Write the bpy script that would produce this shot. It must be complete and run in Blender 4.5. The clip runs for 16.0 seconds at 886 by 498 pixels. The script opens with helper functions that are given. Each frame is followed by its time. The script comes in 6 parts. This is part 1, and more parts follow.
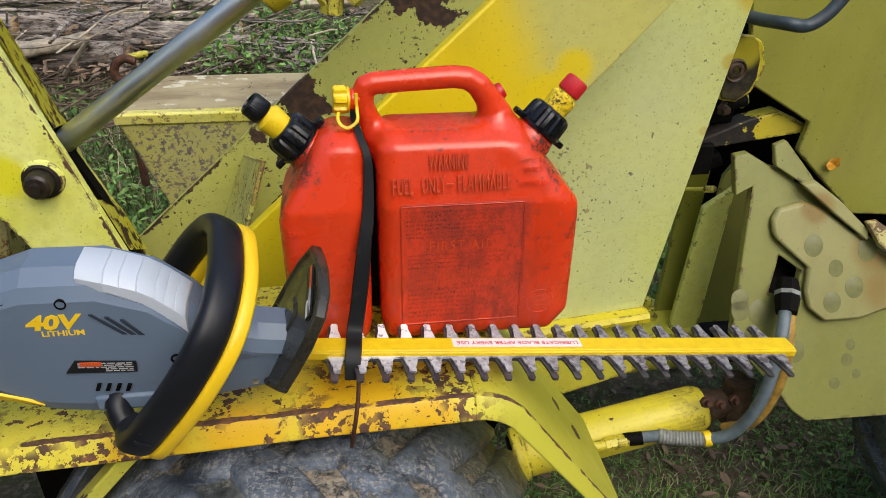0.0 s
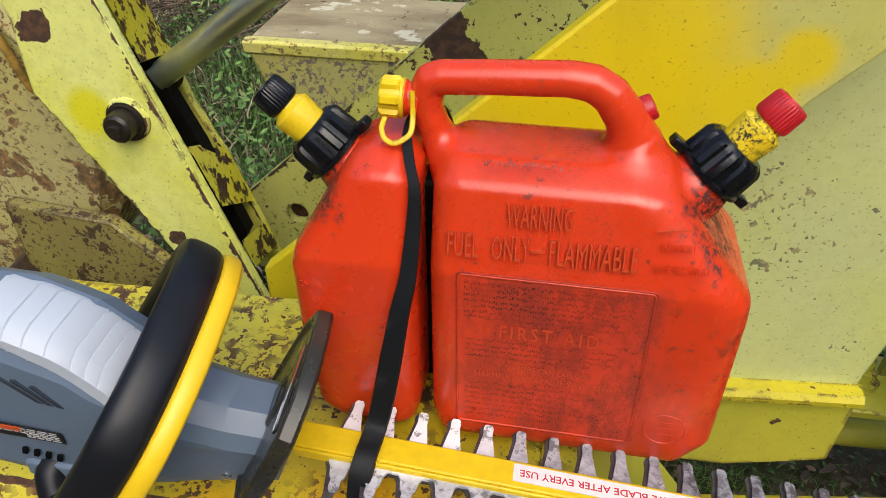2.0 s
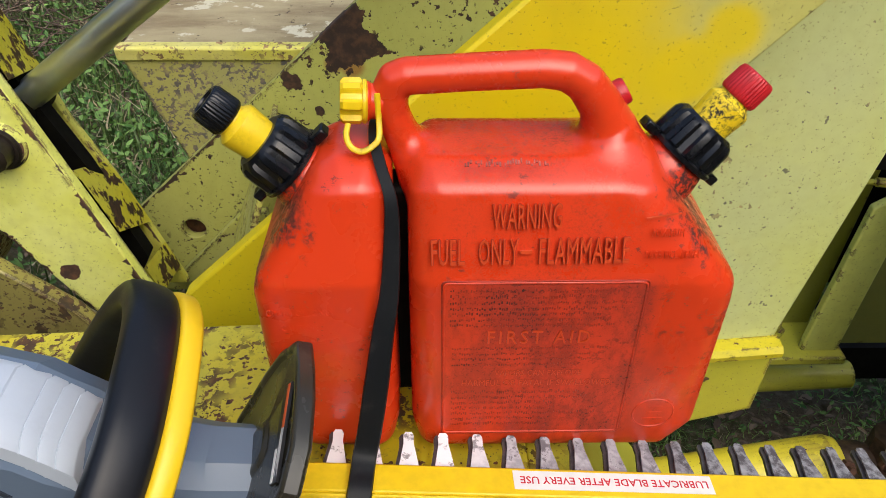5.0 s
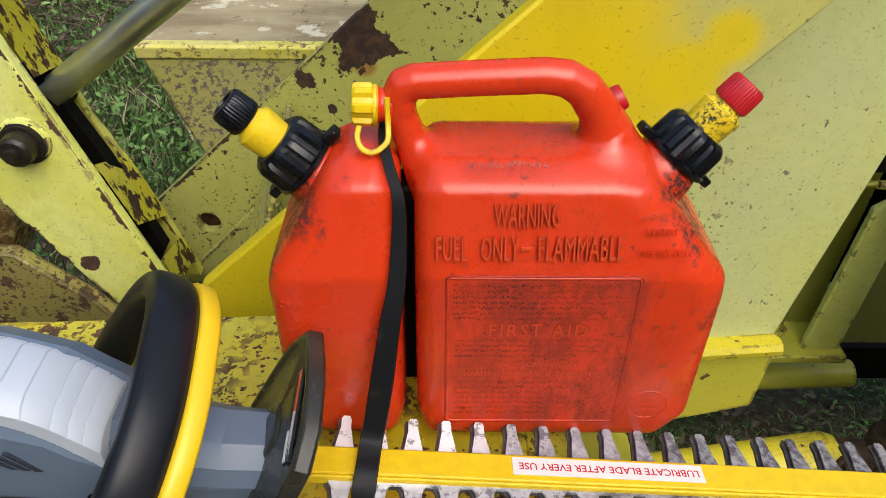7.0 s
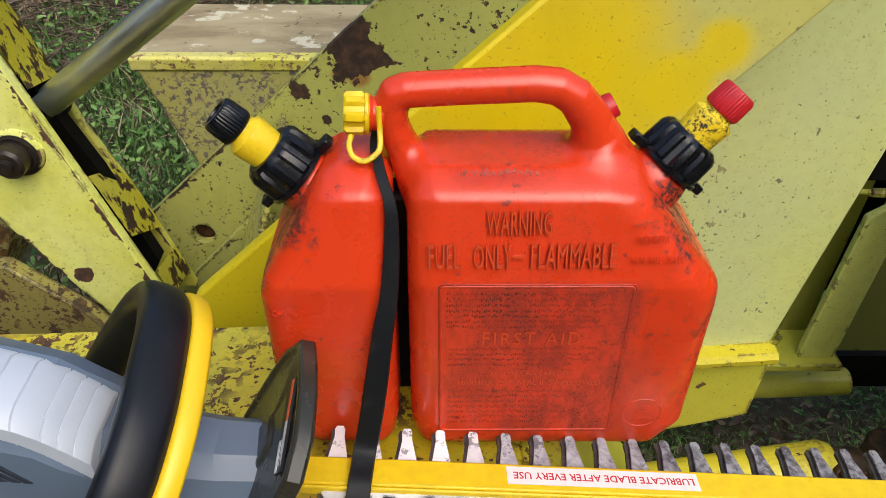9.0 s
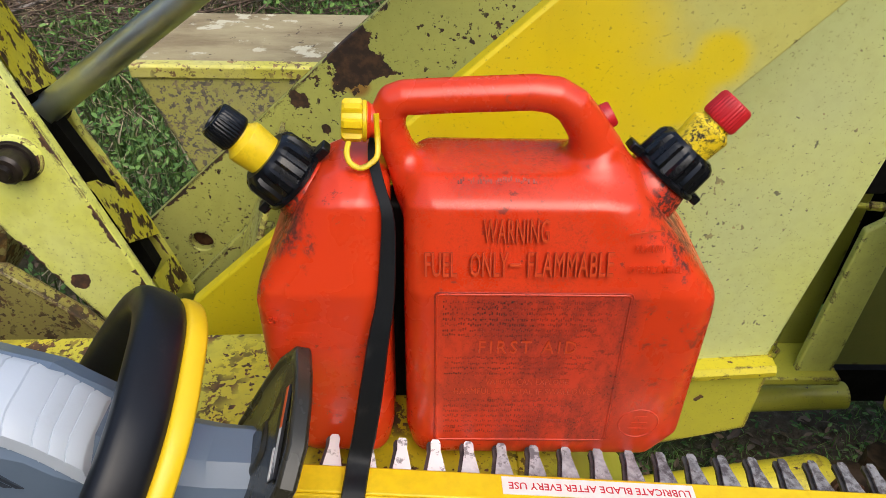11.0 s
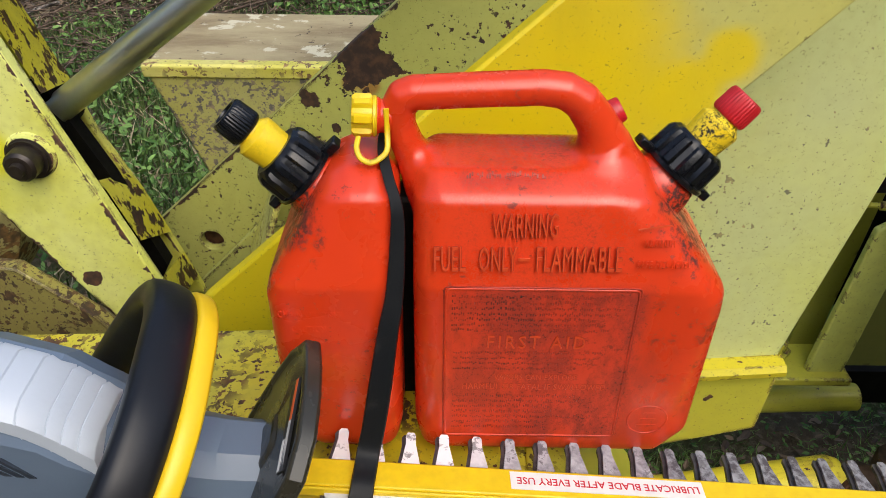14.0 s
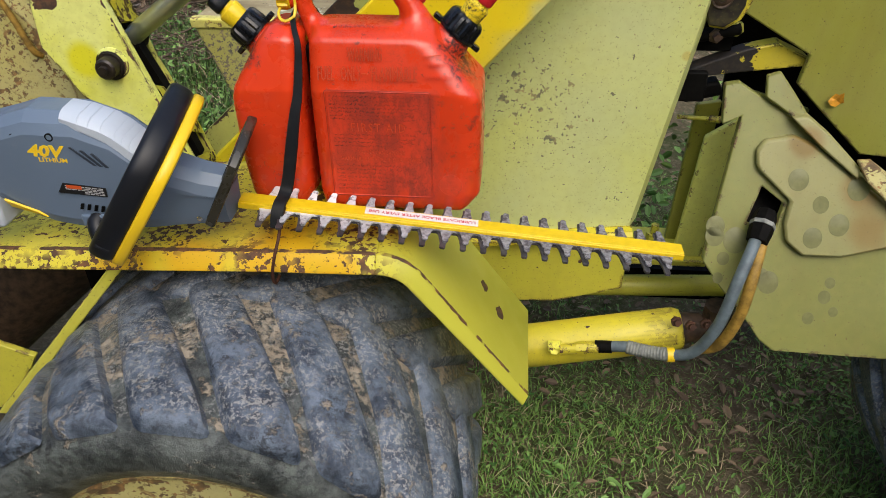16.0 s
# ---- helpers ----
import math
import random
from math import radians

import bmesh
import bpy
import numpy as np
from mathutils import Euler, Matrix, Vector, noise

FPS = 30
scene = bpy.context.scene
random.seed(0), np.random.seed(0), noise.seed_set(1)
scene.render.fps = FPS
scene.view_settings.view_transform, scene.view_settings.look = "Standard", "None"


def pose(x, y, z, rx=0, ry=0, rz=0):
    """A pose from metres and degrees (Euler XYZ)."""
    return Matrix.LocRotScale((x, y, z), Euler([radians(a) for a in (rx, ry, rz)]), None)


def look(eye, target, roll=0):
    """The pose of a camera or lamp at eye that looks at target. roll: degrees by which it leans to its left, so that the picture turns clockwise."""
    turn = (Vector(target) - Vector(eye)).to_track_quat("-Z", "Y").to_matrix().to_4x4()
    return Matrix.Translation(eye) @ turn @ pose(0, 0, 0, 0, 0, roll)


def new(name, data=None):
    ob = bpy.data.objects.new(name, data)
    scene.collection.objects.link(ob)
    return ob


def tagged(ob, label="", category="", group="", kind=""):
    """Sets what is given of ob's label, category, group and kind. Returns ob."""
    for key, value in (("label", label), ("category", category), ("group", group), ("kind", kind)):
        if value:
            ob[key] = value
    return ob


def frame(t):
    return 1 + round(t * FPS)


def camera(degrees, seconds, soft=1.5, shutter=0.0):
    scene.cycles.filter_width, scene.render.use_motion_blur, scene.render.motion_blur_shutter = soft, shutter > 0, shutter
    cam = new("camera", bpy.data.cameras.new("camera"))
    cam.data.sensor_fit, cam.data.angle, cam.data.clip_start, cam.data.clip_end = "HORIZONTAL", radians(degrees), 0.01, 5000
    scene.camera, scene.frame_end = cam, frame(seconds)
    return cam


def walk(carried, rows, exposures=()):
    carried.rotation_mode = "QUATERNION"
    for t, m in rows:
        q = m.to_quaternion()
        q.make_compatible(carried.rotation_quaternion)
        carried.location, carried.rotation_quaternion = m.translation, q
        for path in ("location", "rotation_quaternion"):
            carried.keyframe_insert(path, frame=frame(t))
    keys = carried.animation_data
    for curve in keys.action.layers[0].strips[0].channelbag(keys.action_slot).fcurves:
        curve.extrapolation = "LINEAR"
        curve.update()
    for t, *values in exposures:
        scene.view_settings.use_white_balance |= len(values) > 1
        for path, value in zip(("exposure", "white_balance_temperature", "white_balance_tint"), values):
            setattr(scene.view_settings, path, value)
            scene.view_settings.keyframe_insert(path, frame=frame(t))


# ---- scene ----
import itertools

cam = camera(62.3, 16.0, soft=0.7)
PATH = [
    (0, (0.076, 0.089, 1.393), (0.336, 1.799, 0.408), 1.0),
    (0.5, (0.110, 0.212, 1.386), (0.257, 1.959, 0.446), 0.0),
    (1, (0.123, 0.291, 1.382), (0.082, 1.988, 0.342), -1.3),
    (1.5, (0.180, 0.351, 1.366), (-0.012, 1.979, 0.239), -1.4),
    (2, (0.207, 0.406, 1.362), (-0.091, 1.975, 0.176), -0.5),
    (2.5, (0.158, 0.434, 1.354), (0.055, 2.010, 0.143), -0.4),
    (3, (0.122, 0.439, 1.350), (0.157, 2.035, 0.163), 1.0),
    (3.5, (0.119, 0.443, 1.354), (0.152, 2.044, 0.172), 0.4),
    (4, (0.126, 0.444, 1.349), (0.193, 2.033, 0.153), 0.8),
    (6.5, (0.130, 0.416, 1.368), (0.130, 1.990, 0.150), 0.1),
    (7, (0.132, 0.413, 1.371), (0.146, 1.985, 0.150), 0.6),
    (7.5, (0.131, 0.406, 1.370), (0.132, 1.991, 0.166), 0.9),
    (8, (0.134, 0.407, 1.370), (0.131, 1.995, 0.170), 0.3),
    (8.5, (0.136, 0.409, 1.370), (0.150, 2.003, 0.179), 0.4),
    (9, (0.135, 0.412, 1.369), (0.158, 2.002, 0.173), 0.5),
    (11.5, (0.137, 0.411, 1.365), (0.162, 2.022, 0.197), 1.1),
    (12, (0.137, 0.411, 1.363), (0.163, 2.020, 0.192), 1.0),
    (12.5, (0.138, 0.413, 1.361), (0.164, 2.016, 0.182), 0.9),
    (13, (0.138, 0.416, 1.365), (0.141, 2.025, 0.194), 0.4),
    (13.5, (0.137, 0.410, 1.363), (0.143, 2.022, 0.196), 0.7),
    (14, (0.137, 0.406, 1.363), (0.137, 2.018, 0.197), 0.7),
    (14.5, (0.142, 0.385, 1.375), (0.042, 1.991, 0.204), -0.7),
    (15, (0.271, 0.266, 1.388), (0.021, 1.908, 0.291), -0.4),
    (15.5, (0.382, 0.122, 1.429), (0.164, 1.785, 0.359), -1.4),
    (16, (0.389, -0.097, 1.405), (0.225, 1.541, 0.287), -0.7),
]
walk(cam, [(t, look(eye, target, roll)) for t, eye, target, roll in PATH])

# ---- world and light ----
world = bpy.data.worlds.new("overcast_sky")
scene.world = world
world.use_nodes = True
wn, wl = world.node_tree.nodes, world.node_tree.links
sky = wn.new("ShaderNodeTexSky")
sky.sky_type = 'NISHITA'
sky.sun_disc = False
sky.sun_elevation = radians(50)
sky.sun_rotation = radians(156)
sky.air_density, sky.dust_density, sky.ozone_density = 1.0, 3.0, 0.6
wn["Background"].inputs["Strength"].default_value = 0.15
wl.new(sky.outputs["Color"], wn["Background"].inputs["Color"])
sun = new("sun", bpy.data.lights.new("sun", 'SUN'))
sun.data.energy, sun.data.angle, sun.data.color = 0.95, radians(60), (1.0, 0.985, 0.92)
sun.matrix_world = look((1.5, -2.1, 5.4), (0.2, 0.8, 0.8))
scene.view_settings.exposure = 0.73


# ---- material tools ----
class Nodes:
    """A material's node tree with short calls for the nodes used here."""

    def __init__(self, name):
        self.mat = bpy.data.materials.new(name)
        self.mat.use_nodes = True
        self.t = self.mat.node_tree
        self.bsdf = self.t.nodes["Principled BSDF"]
        self.co = self.t.nodes.new("ShaderNodeTexCoord").outputs["Object"]

    def link(self, a, b):
        if isinstance(a, (int, float)):
            b.default_value = a
        elif isinstance(a, tuple):
            b.default_value = (*a, 1.0) if len(a) == 3 and b.type == 'RGBA' else a
        else:
            self.t.links.new(a, b)

    def noise(self, scale, detail=4.0, rough=0.55, stretch=None, distort=0.0):
        n = self.t.nodes.new("ShaderNodeTexNoise")
        n.inputs["Scale"].default_value, n.inputs["Detail"].default_value = scale, detail
        n.inputs["Roughness"].default_value, n.inputs["Distortion"].default_value = rough, distort
        self.link(self.mapped(stretch) if stretch else self.co, n.inputs["Vector"])
        return n.outputs["Fac"]

    def mapped(self, stretch):
        m = self.t.nodes.new("ShaderNodeMapping")
        m.inputs["Scale"].default_value = stretch
        self.link(self.co, m.inputs["Vector"])
        return m.outputs["Vector"]

    def step(self, v, lo, hi, a=0.0, b=1.0):
        n = self.t.nodes.new("ShaderNodeMapRange")
        n.interpolation_type = 'SMOOTHSTEP'
        self.link(v, n.inputs["Value"])
        for key, val in (("From Min", lo), ("From Max", hi), ("To Min", a), ("To Max", b)):
            self.link(val, n.inputs[key])
        return n.outputs["Result"]

    def math(self, op, a, b=0.0):
        n = self.t.nodes.new("ShaderNodeMath")
        n.operation = op
        self.link(a, n.inputs[0])
        self.link(b, n.inputs[1])
        return n.outputs[0]

    def mix(self, f, a, b):
        n = self.t.nodes.new("ShaderNodeMix")
        n.data_type = 'RGBA'
        self.link(f, n.inputs["Factor"])
        self.link(a, n.inputs["A"])
        self.link(b, n.inputs["B"])
        for s in n.inputs:
            if s.type == 'RGBA' and not s.is_linked:
                v = a if s.identifier.startswith("A") else b
                if isinstance(v, tuple):
                    s.default_value = (*v, 1.0)
        socks = [s for s in n.inputs if s.type == 'RGBA']
        for s, v in zip(socks, (a, b)):
            if not isinstance(v, tuple) and not s.is_linked:
                self.t.links.new(v, s)
        return [s for s in n.outputs if s.type == 'RGBA'][0]

    def near(self, centre, radius, ragged=0.5, scale=25.0, squash=(1, 1, 1), soft=0.04):
        """1 inside a ragged blot round a place, 0 outside."""
        m = self.t.nodes.new("ShaderNodeVectorMath")
        m.operation = 'SUBTRACT'
        self.link(self.co, m.inputs[0])
        m.inputs[1].default_value = centre
        k = self.t.nodes.new("ShaderNodeVectorMath")
        k.operation = 'MULTIPLY'
        self.link(m.outputs[0], k.inputs[0])
        k.inputs[1].default_value = squash
        d = self.t.nodes.new("ShaderNodeVectorMath")
        d.operation = 'LENGTH'
        self.link(k.outputs[0], d.inputs[0])
        n = self.noise(scale, 5.0, 0.6)
        r = self.math('ADD', d.outputs["Value"], self.math('MULTIPLY', self.math('SUBTRACT', n, 0.5), -2 * ragged * radius))
        return self.step(r, radius * (1 - soft), radius * (1 + soft), 1.0, 0.0)

    def near_line(self, x0, z0, x1, z1, width, gaps=0.5):
        """1 in a ragged, broken band along a straight edge seen in x and z."""
        d = Vector((x1 - x0, 0, z1 - z0)).normalized()
        m = self.t.nodes.new("ShaderNodeVectorMath")
        m.operation = 'DOT_PRODUCT'
        self.link(self.co, m.inputs[0])
        m.inputs[1].default_value = (d.z, 0, -d.x)
        off = self.math('ABSOLUTE', self.math('SUBTRACT', m.outputs["Value"], d.z * x0 - d.x * z0))
        lump = self.step(self.noise(17.0, 4.0, 0.7), gaps - 0.08, gaps + 0.16, 0.0, 1.5)
        reach = self.math('MULTIPLY', self.math('MULTIPLY', lump, self.step(self.noise(70.0, 4.0, 0.7), 0.3, 0.7, 0.4, 1.4)), width)
        g = self.t.nodes.new("ShaderNodeNewGeometry")
        sep = self.t.nodes.new("ShaderNodeSeparateXYZ")
        self.link(g.outputs["True Normal"], sep.inputs[0])
        flat = self.step(self.math('ABSOLUTE', sep.outputs[1]), 0.6, 0.9, 0.0, 1.0)
        return self.step(self.math('SUBTRACT', self.math('MULTIPLY', reach, flat), off), 0.0, 0.0008)

    def inside(self, x0, x1, z0, z1, soft=0.003):
        """1 inside an upright rectangle seen in x and z, 0 outside."""
        sep = self.t.nodes.new("ShaderNodeSeparateXYZ")
        self.link(self.co, sep.inputs[0])
        wob = self.math('MULTIPLY', self.math('SUBTRACT', self.noise(60.0, 4.0), 0.5), 0.010)
        x, z = self.math('ADD', sep.outputs[0], wob), self.math('ADD', sep.outputs[2], wob)
        a = self.math('MULTIPLY', self.step(x, x0 - soft, x0 + soft), self.step(x, x1 - soft, x1 + soft, 1.0, 0.0))
        b = self.math('MULTIPLY', self.step(z, z0 - soft, z0 + soft), self.step(z, z1 - soft, z1 + soft, 1.0, 0.0))
        return self.math('MULTIPLY', a, b)

    def edges(self, radius):
        """1 where the surface turns over an edge."""
        b = self.t.nodes.new("ShaderNodeBevel")
        b.samples = 4
        b.inputs["Radius"].default_value = radius
        g = self.t.nodes.new("ShaderNodeNewGeometry")
        d = self.t.nodes.new("ShaderNodeVectorMath")
        d.operation = 'DOT_PRODUCT'
        self.link(b.outputs[0], d.inputs[0])
        self.link(g.outputs["True Normal"], d.inputs[1])
        return self.math('SUBTRACT', 1.0, d.outputs["Value"])

    def bump(self, height, strength=0.3, distance=0.002):
        b = self.t.nodes.new("ShaderNodeBump")
        b.inputs["Strength"].default_value, b.inputs["Distance"].default_value = strength, distance
        self.link(height, b.inputs["Height"])
        self.link(b.outputs["Normal"], self.bsdf.inputs["Normal"])

    def done(self, color, rough, metal=0.0, spec=0.5):
        self.link(color, self.bsdf.inputs["Base Color"])
        self.link(rough, self.bsdf.inputs["Roughness"])
        self.link(metal, self.bsdf.inputs["Metallic"])
        self.bsdf.inputs["Specular IOR Level"].default_value = spec
        return self.mat


def paint(name, base, fade, chips=0.68, chip_scale=30.0, specks=0.70, patches=(), spray=(), spray_color=(0.72, 0.50, 0.01), edge=0.0,
          rust=(0.055, 0.030, 0.020), rough=0.42, dirt=0.25, bloom=(), speck_at=None, fine=0.0, band=None, until=None, sound=(), lines=()):
    """Old machine paint: faded in clouds, flaked down to brown steel, speckled, with worn edges."""
    n = Nodes(name)
    cloud = n.step(n.noise(3.2, 5.0, 0.6), 0.36, 0.64)
    col = n.mix(cloud, base, fade)
    col = n.mix(n.step(n.noise(60.0, 3.0), 0.35, 0.75, 0.0, 0.16), col, (0.30, 0.26, 0.06))
    for centre, radius in spray:
        col = n.mix(n.math('MULTIPLY', n.near(centre, radius, 0.35, 9.0, soft=0.35), 0.92), col, spray_color)
    for centre in bloom:
        col = n.mix(n.math('MULTIPLY', n.near(centre, 0.13, 0.4, 5.0, soft=0.8), 0.35), col, (0.62, 0.66, 0.36))
    col = n.mix(n.step(n.noise(240.0, 3.0, 0.6), 0.62, 0.70, 0.0, 0.45), col, (0.13, 0.10, 0.03))
    streak = n.step(n.noise(9.0, 4.0, 0.6, (1.0, 1.0, 0.22)), 0.54, 0.80, 0.0, dirt)
    col = n.mix(streak, col, (0.16, 0.12, 0.035))
    mask = n.step(n.noise(chip_scale, 7.0, 0.62, None, 0.4), chips, chips + 0.015)
    if specks < 1:
        field = n.step(n.noise(5.0, 2.0), 0.40, 0.65, 0.06, 0.0)
        if speck_at:
            field = n.math('ADD', field, n.math('MULTIPLY', n.near(speck_at, 0.16, 0.5, 6.0, soft=0.6), -0.055))
        mask = n.math('MAXIMUM', mask, n.step(n.math('SUBTRACT', n.noise(130.0, 2.0, 0.5), field), specks, specks + 0.02))
        mask = n.math('MAXIMUM', mask, n.step(n.math('SUBTRACT', n.noise(58.0, 3.0, 0.5), field), specks + 0.02, specks + 0.035))
    if fine:
        mask = n.math('MAXIMUM', mask, n.math('MULTIPLY', n.step(n.noise(95.0, 5.0, 0.6), fine, fine + 0.02), n.step(n.noise(11.0, 3.0), 0.42, 0.56)))
    for centre, radius in patches:
        mask = n.math('MAXIMUM', mask, n.near(centre, radius, 1.9, 24.0))
    if band:
        # paint worn off along a fold
        y, width, gap = band
        mask = n.math('MAXIMUM', mask, n.math('MULTIPLY', n.near((0, y, 0), width, 0.9, 40.0, (0, 1, 0)), n.step(n.noise(18.0, 4.0), gap, gap + 0.04)))
    for line in lines:
        mask = n.math('MAXIMUM', mask, n.near_line(*line))
    if edge:
        worn = n.math('MULTIPLY', n.step(n.edges(0.010), 0.012, 0.04), n.step(n.noise(32.0, 5.0, 0.65), edge, edge + 0.03))
        mask = n.math('MAXIMUM', mask, worn)
    if until:
        # past this stretch the paint is sound and of another tone
        x0, x1, tone = until
        sep = n.t.nodes.new("ShaderNodeSeparateXYZ")
        n.link(n.co, sep.inputs[0])
        past = n.step(n.math('ADD', sep.outputs[0], n.math('MULTIPLY', n.noise(12.0, 4.0), 0.10)), x0, x1)
        col = n.mix(past, col, tone)
        mask = n.math('MULTIPLY', mask, n.step(past, 0.0, 1.0, 1.0, 0.0))
        for centre, radius in sound:
            mask = n.math('MAXIMUM', mask, n.near(centre, radius, 0.9, 45.0, (1.0, 0.6, 0.6)))
        worn = n.math('MULTIPLY', n.near((0, 0.727, 0), 0.0030, 1.1, 60.0, (0, 1, 0)), n.step(n.noise(22.0, 4.0), 0.45, 0.50))
        mask = n.math('MAXIMUM', mask, worn)
    steel = n.mix(n.step(n.noise(75.0, 5.0), 0.4, 0.7), rust, (rust[0] * 2.6, rust[1] * 2.2, rust[2] * 1.6))
    col = n.mix(mask, col, steel)
    n.bump(n.math('ADD', n.math('MULTIPLY', mask, -0.8), n.math('MULTIPLY', n.noise(180.0, 3.0), 0.25)), 0.5, 0.0012)
    return n.done(col, n.math('ADD', n.step(n.noise(14.0, 4.0), 0.3, 0.7, rough - 0.06, rough + 0.10), n.math('MULTIPLY', mask, 0.28)))


def plastic(name, color, rough=0.4, grime=0.25, grime_color=(0.03, 0.02, 0.015), grime_at=0.55, grain=250.0, spec=0.5):
    n = Nodes(name)
    col = n.mix(n.step(n.noise(7.0, 3.0), 0.3, 0.7, 0.0, 0.15), color, tuple(c * 0.75 for c in color))
    dirty = n.math('MULTIPLY', n.step(n.noise(45.0, 8.0, 0.7), grime_at, grime_at + 0.15), n.step(n.noise(9.0, 3.0), 0.42, 0.66, 0.0, grime))
    col = n.mix(dirty, col, grime_color)
    n.bump(n.noise(grain, 2.0), 0.12, 0.0006)
    return n.done(col, n.math('ADD', n.step(n.noise(22.0, 4.0), 0.3, 0.7, rough - 0.05, rough + 0.08), n.math('MULTIPLY', dirty, 0.3)), 0.0, spec)


M_arm = paint("paint_front_arm", (0.76, 0.79, 0.25), (0.71, 0.72, 0.09), 0.70, 14.0, 0.72, edge=0.50, dirt=0.12, lines=((-0.412, 1.11, -0.280, 0.70, 0.006, 0.48), (-0.535, 0.93, -0.367, 0.642, 0.005, 0.5)), spray=(((-0.452, 1.24, 0.905), 0.035),), spray_color=(0.70, 0.66, 0.01), patches=(((-0.495, 1.24, 1.027), 0.022), ((-0.37, 1.24, 0.70), 0.012)))
M_web = paint("paint_mast_web", (0.86, 0.78, 0.05), (0.84, 0.80, 0.12), 0.685, 30.0, 0.70, edge=0.52, dirt=0.1)
M_arm2 = paint("paint_mast_back", (0.62, 0.60, 0.08), (0.62, 0.60, 0.14), 0.70, 26.0, 0.72, edge=0.5, dirt=0.2, lines=((-0.397, 0.934, -0.270, 0.56, 0.004, 0.48),))
M_beam = paint("paint_cross_beam", (0.44, 0.41, 0.10), (0.40, 0.38, 0.15), 0.63, 34.0, 0.64, edge=0.5, dirt=0.35, rust=(0.12, 0.11, 0.10), fine=0.53)
M_lip = paint("paint_beam_lip", (0.72, 0.66, 0.10), (0.72, 0.68, 0.30), 0.62, 40.0, 0.65, dirt=0.15, rust=(0.16, 0.11, 0.06), fine=0.545)
M_rear = paint("paint_rear_arm", (0.49, 0.50, 0.12), (0.46, 0.47, 0.13), 0.675, 24.0, 0.68, edge=0.5, dirt=0.3, rust=(0.036, 0.020, 0.014), lines=((-0.42, 0.573, 0.275, 1.20, 0.006, 0.48),), fine=0.60, spray=(((0.010, 1.55, 0.868), 0.018), ((-0.02, 1.55, 0.872), 0.014)), spray_color=(0.34, 0.17, 0.04),
               patches=(((-0.005, 1.55, 0.918), 0.055), ((-0.093, 1.55, 0.84), 0.020), ((0.265, 1.55, 1.12), 0.055), ((-0.05, 1.55, 0.79), 0.010), ((-0.01, 1.55, 0.68), 0.05)))
M_boom = paint("paint_boom", (0.55, 0.55, 0.17), (0.57, 0.55, 0.13), 0.76, 25.0, 0.74, edge=0.62,
               spray=(((0.10, 1.095, 0.97), 0.17), ((0.22, 1.095, 1.12), 0.13), ((0.28, 1.095, 1.02), 0.10), ((0.416, 1.095, 1.10), 0.028), ((0.38, 1.095, 1.06), 0.035), ((-0.08, 1.095, 0.80), 0.16)), spray_color=(0.74, 0.58, 0.004))
M_side = paint("paint_side_plate", (0.53, 0.58, 0.235), (0.59, 0.63, 0.18), 0.78, 30.0, 0.667, edge=0.66, dirt=0.14, rust=(0.17, 0.17, 0.10), bloom=((0.50, 1.2, 0.66), (0.60, 1.2, 0.95)), speck_at=(0.40, 1.2, 0.86), spray=(((0.742, 1.215, 1.18), 0.030), ((0.722, 1.215, 1.07), 0.013), ((0.70, 1.215, 0.95), 0.008)), spray_color=(0.50, 0.40, 0.05))
M_frame = paint("paint_frame", (0.48, 0.46, 0.045), (0.50, 0.45, 0.05), 0.66, 30.0, 0.70, edge=0.5, dirt=0.4)
M_fender = paint("paint_fender", (0.74, 0.58, 0.02), (0.68, 0.60, 0.06), 0.618, 48.0, 0.64, rust=(0.075, 0.038, 0.022), dirt=0.12, fine=0.505, band=(0.728, 0.0038, 0.44), spray=(((0.08, 0.72, 0.82), 0.06), ((-0.05, 0.70, 0.82), 0.05), ((0.16, 0.70, 0.82), 0.035), ((-0.15, 0.69, 0.81), 0.05)), spray_color=(0.72, 0.42, 0.008), until=(0.24, 0.33, (0.50, 0.48, 0.05)), sound=(((0.36, 0.86, 0.68), 0.008), ((0.385, 0.84, 0.64), 0.009), ((0.395, 0.835, 0.62), 0.006)))
M_skirt = paint("paint_skirt", (0.56, 0.53, 0.05), (0.54, 0.52, 0.09), 0.68, 26.0, 0.70, dirt=0.3, band=(0.728, 0.006, 0.50), patches=(((0.372, 0.86, 0.66), 0.016), ((0.385, 0.835, 0.64), 0.014)))
M_bright = paint("paint_cylinder", (0.64, 0.54, 0.02), (0.60, 0.51, 0.035), 0.66, 40.0, 0.70, edge=0.5, dirt=0.35)
# body and hood yellows are darkened, with the shade at the rear in their colour
M_body = paint("shaded_paint_rear_body", (0.210, 0.218, 0.055), (0.185, 0.190, 0.044), 0.75, 22.0, 0.72, edge=0.55, dirt=0.4)
M_hood = paint("shaded_paint_hood", (0.27, 0.27, 0.035), (0.30, 0.30, 0.06), 0.74, 20.0, 0.72, edge=0.55, dirt=0.35)
M_rusty = paint("paint_flaked", (0.52, 0.46, 0.16), (0.48, 0.44, 0.20), 0.545, 18.0, 0.60, edge=0.4, dirt=0.5, rust=(0.13, 0.085, 0.04), fine=0.55)
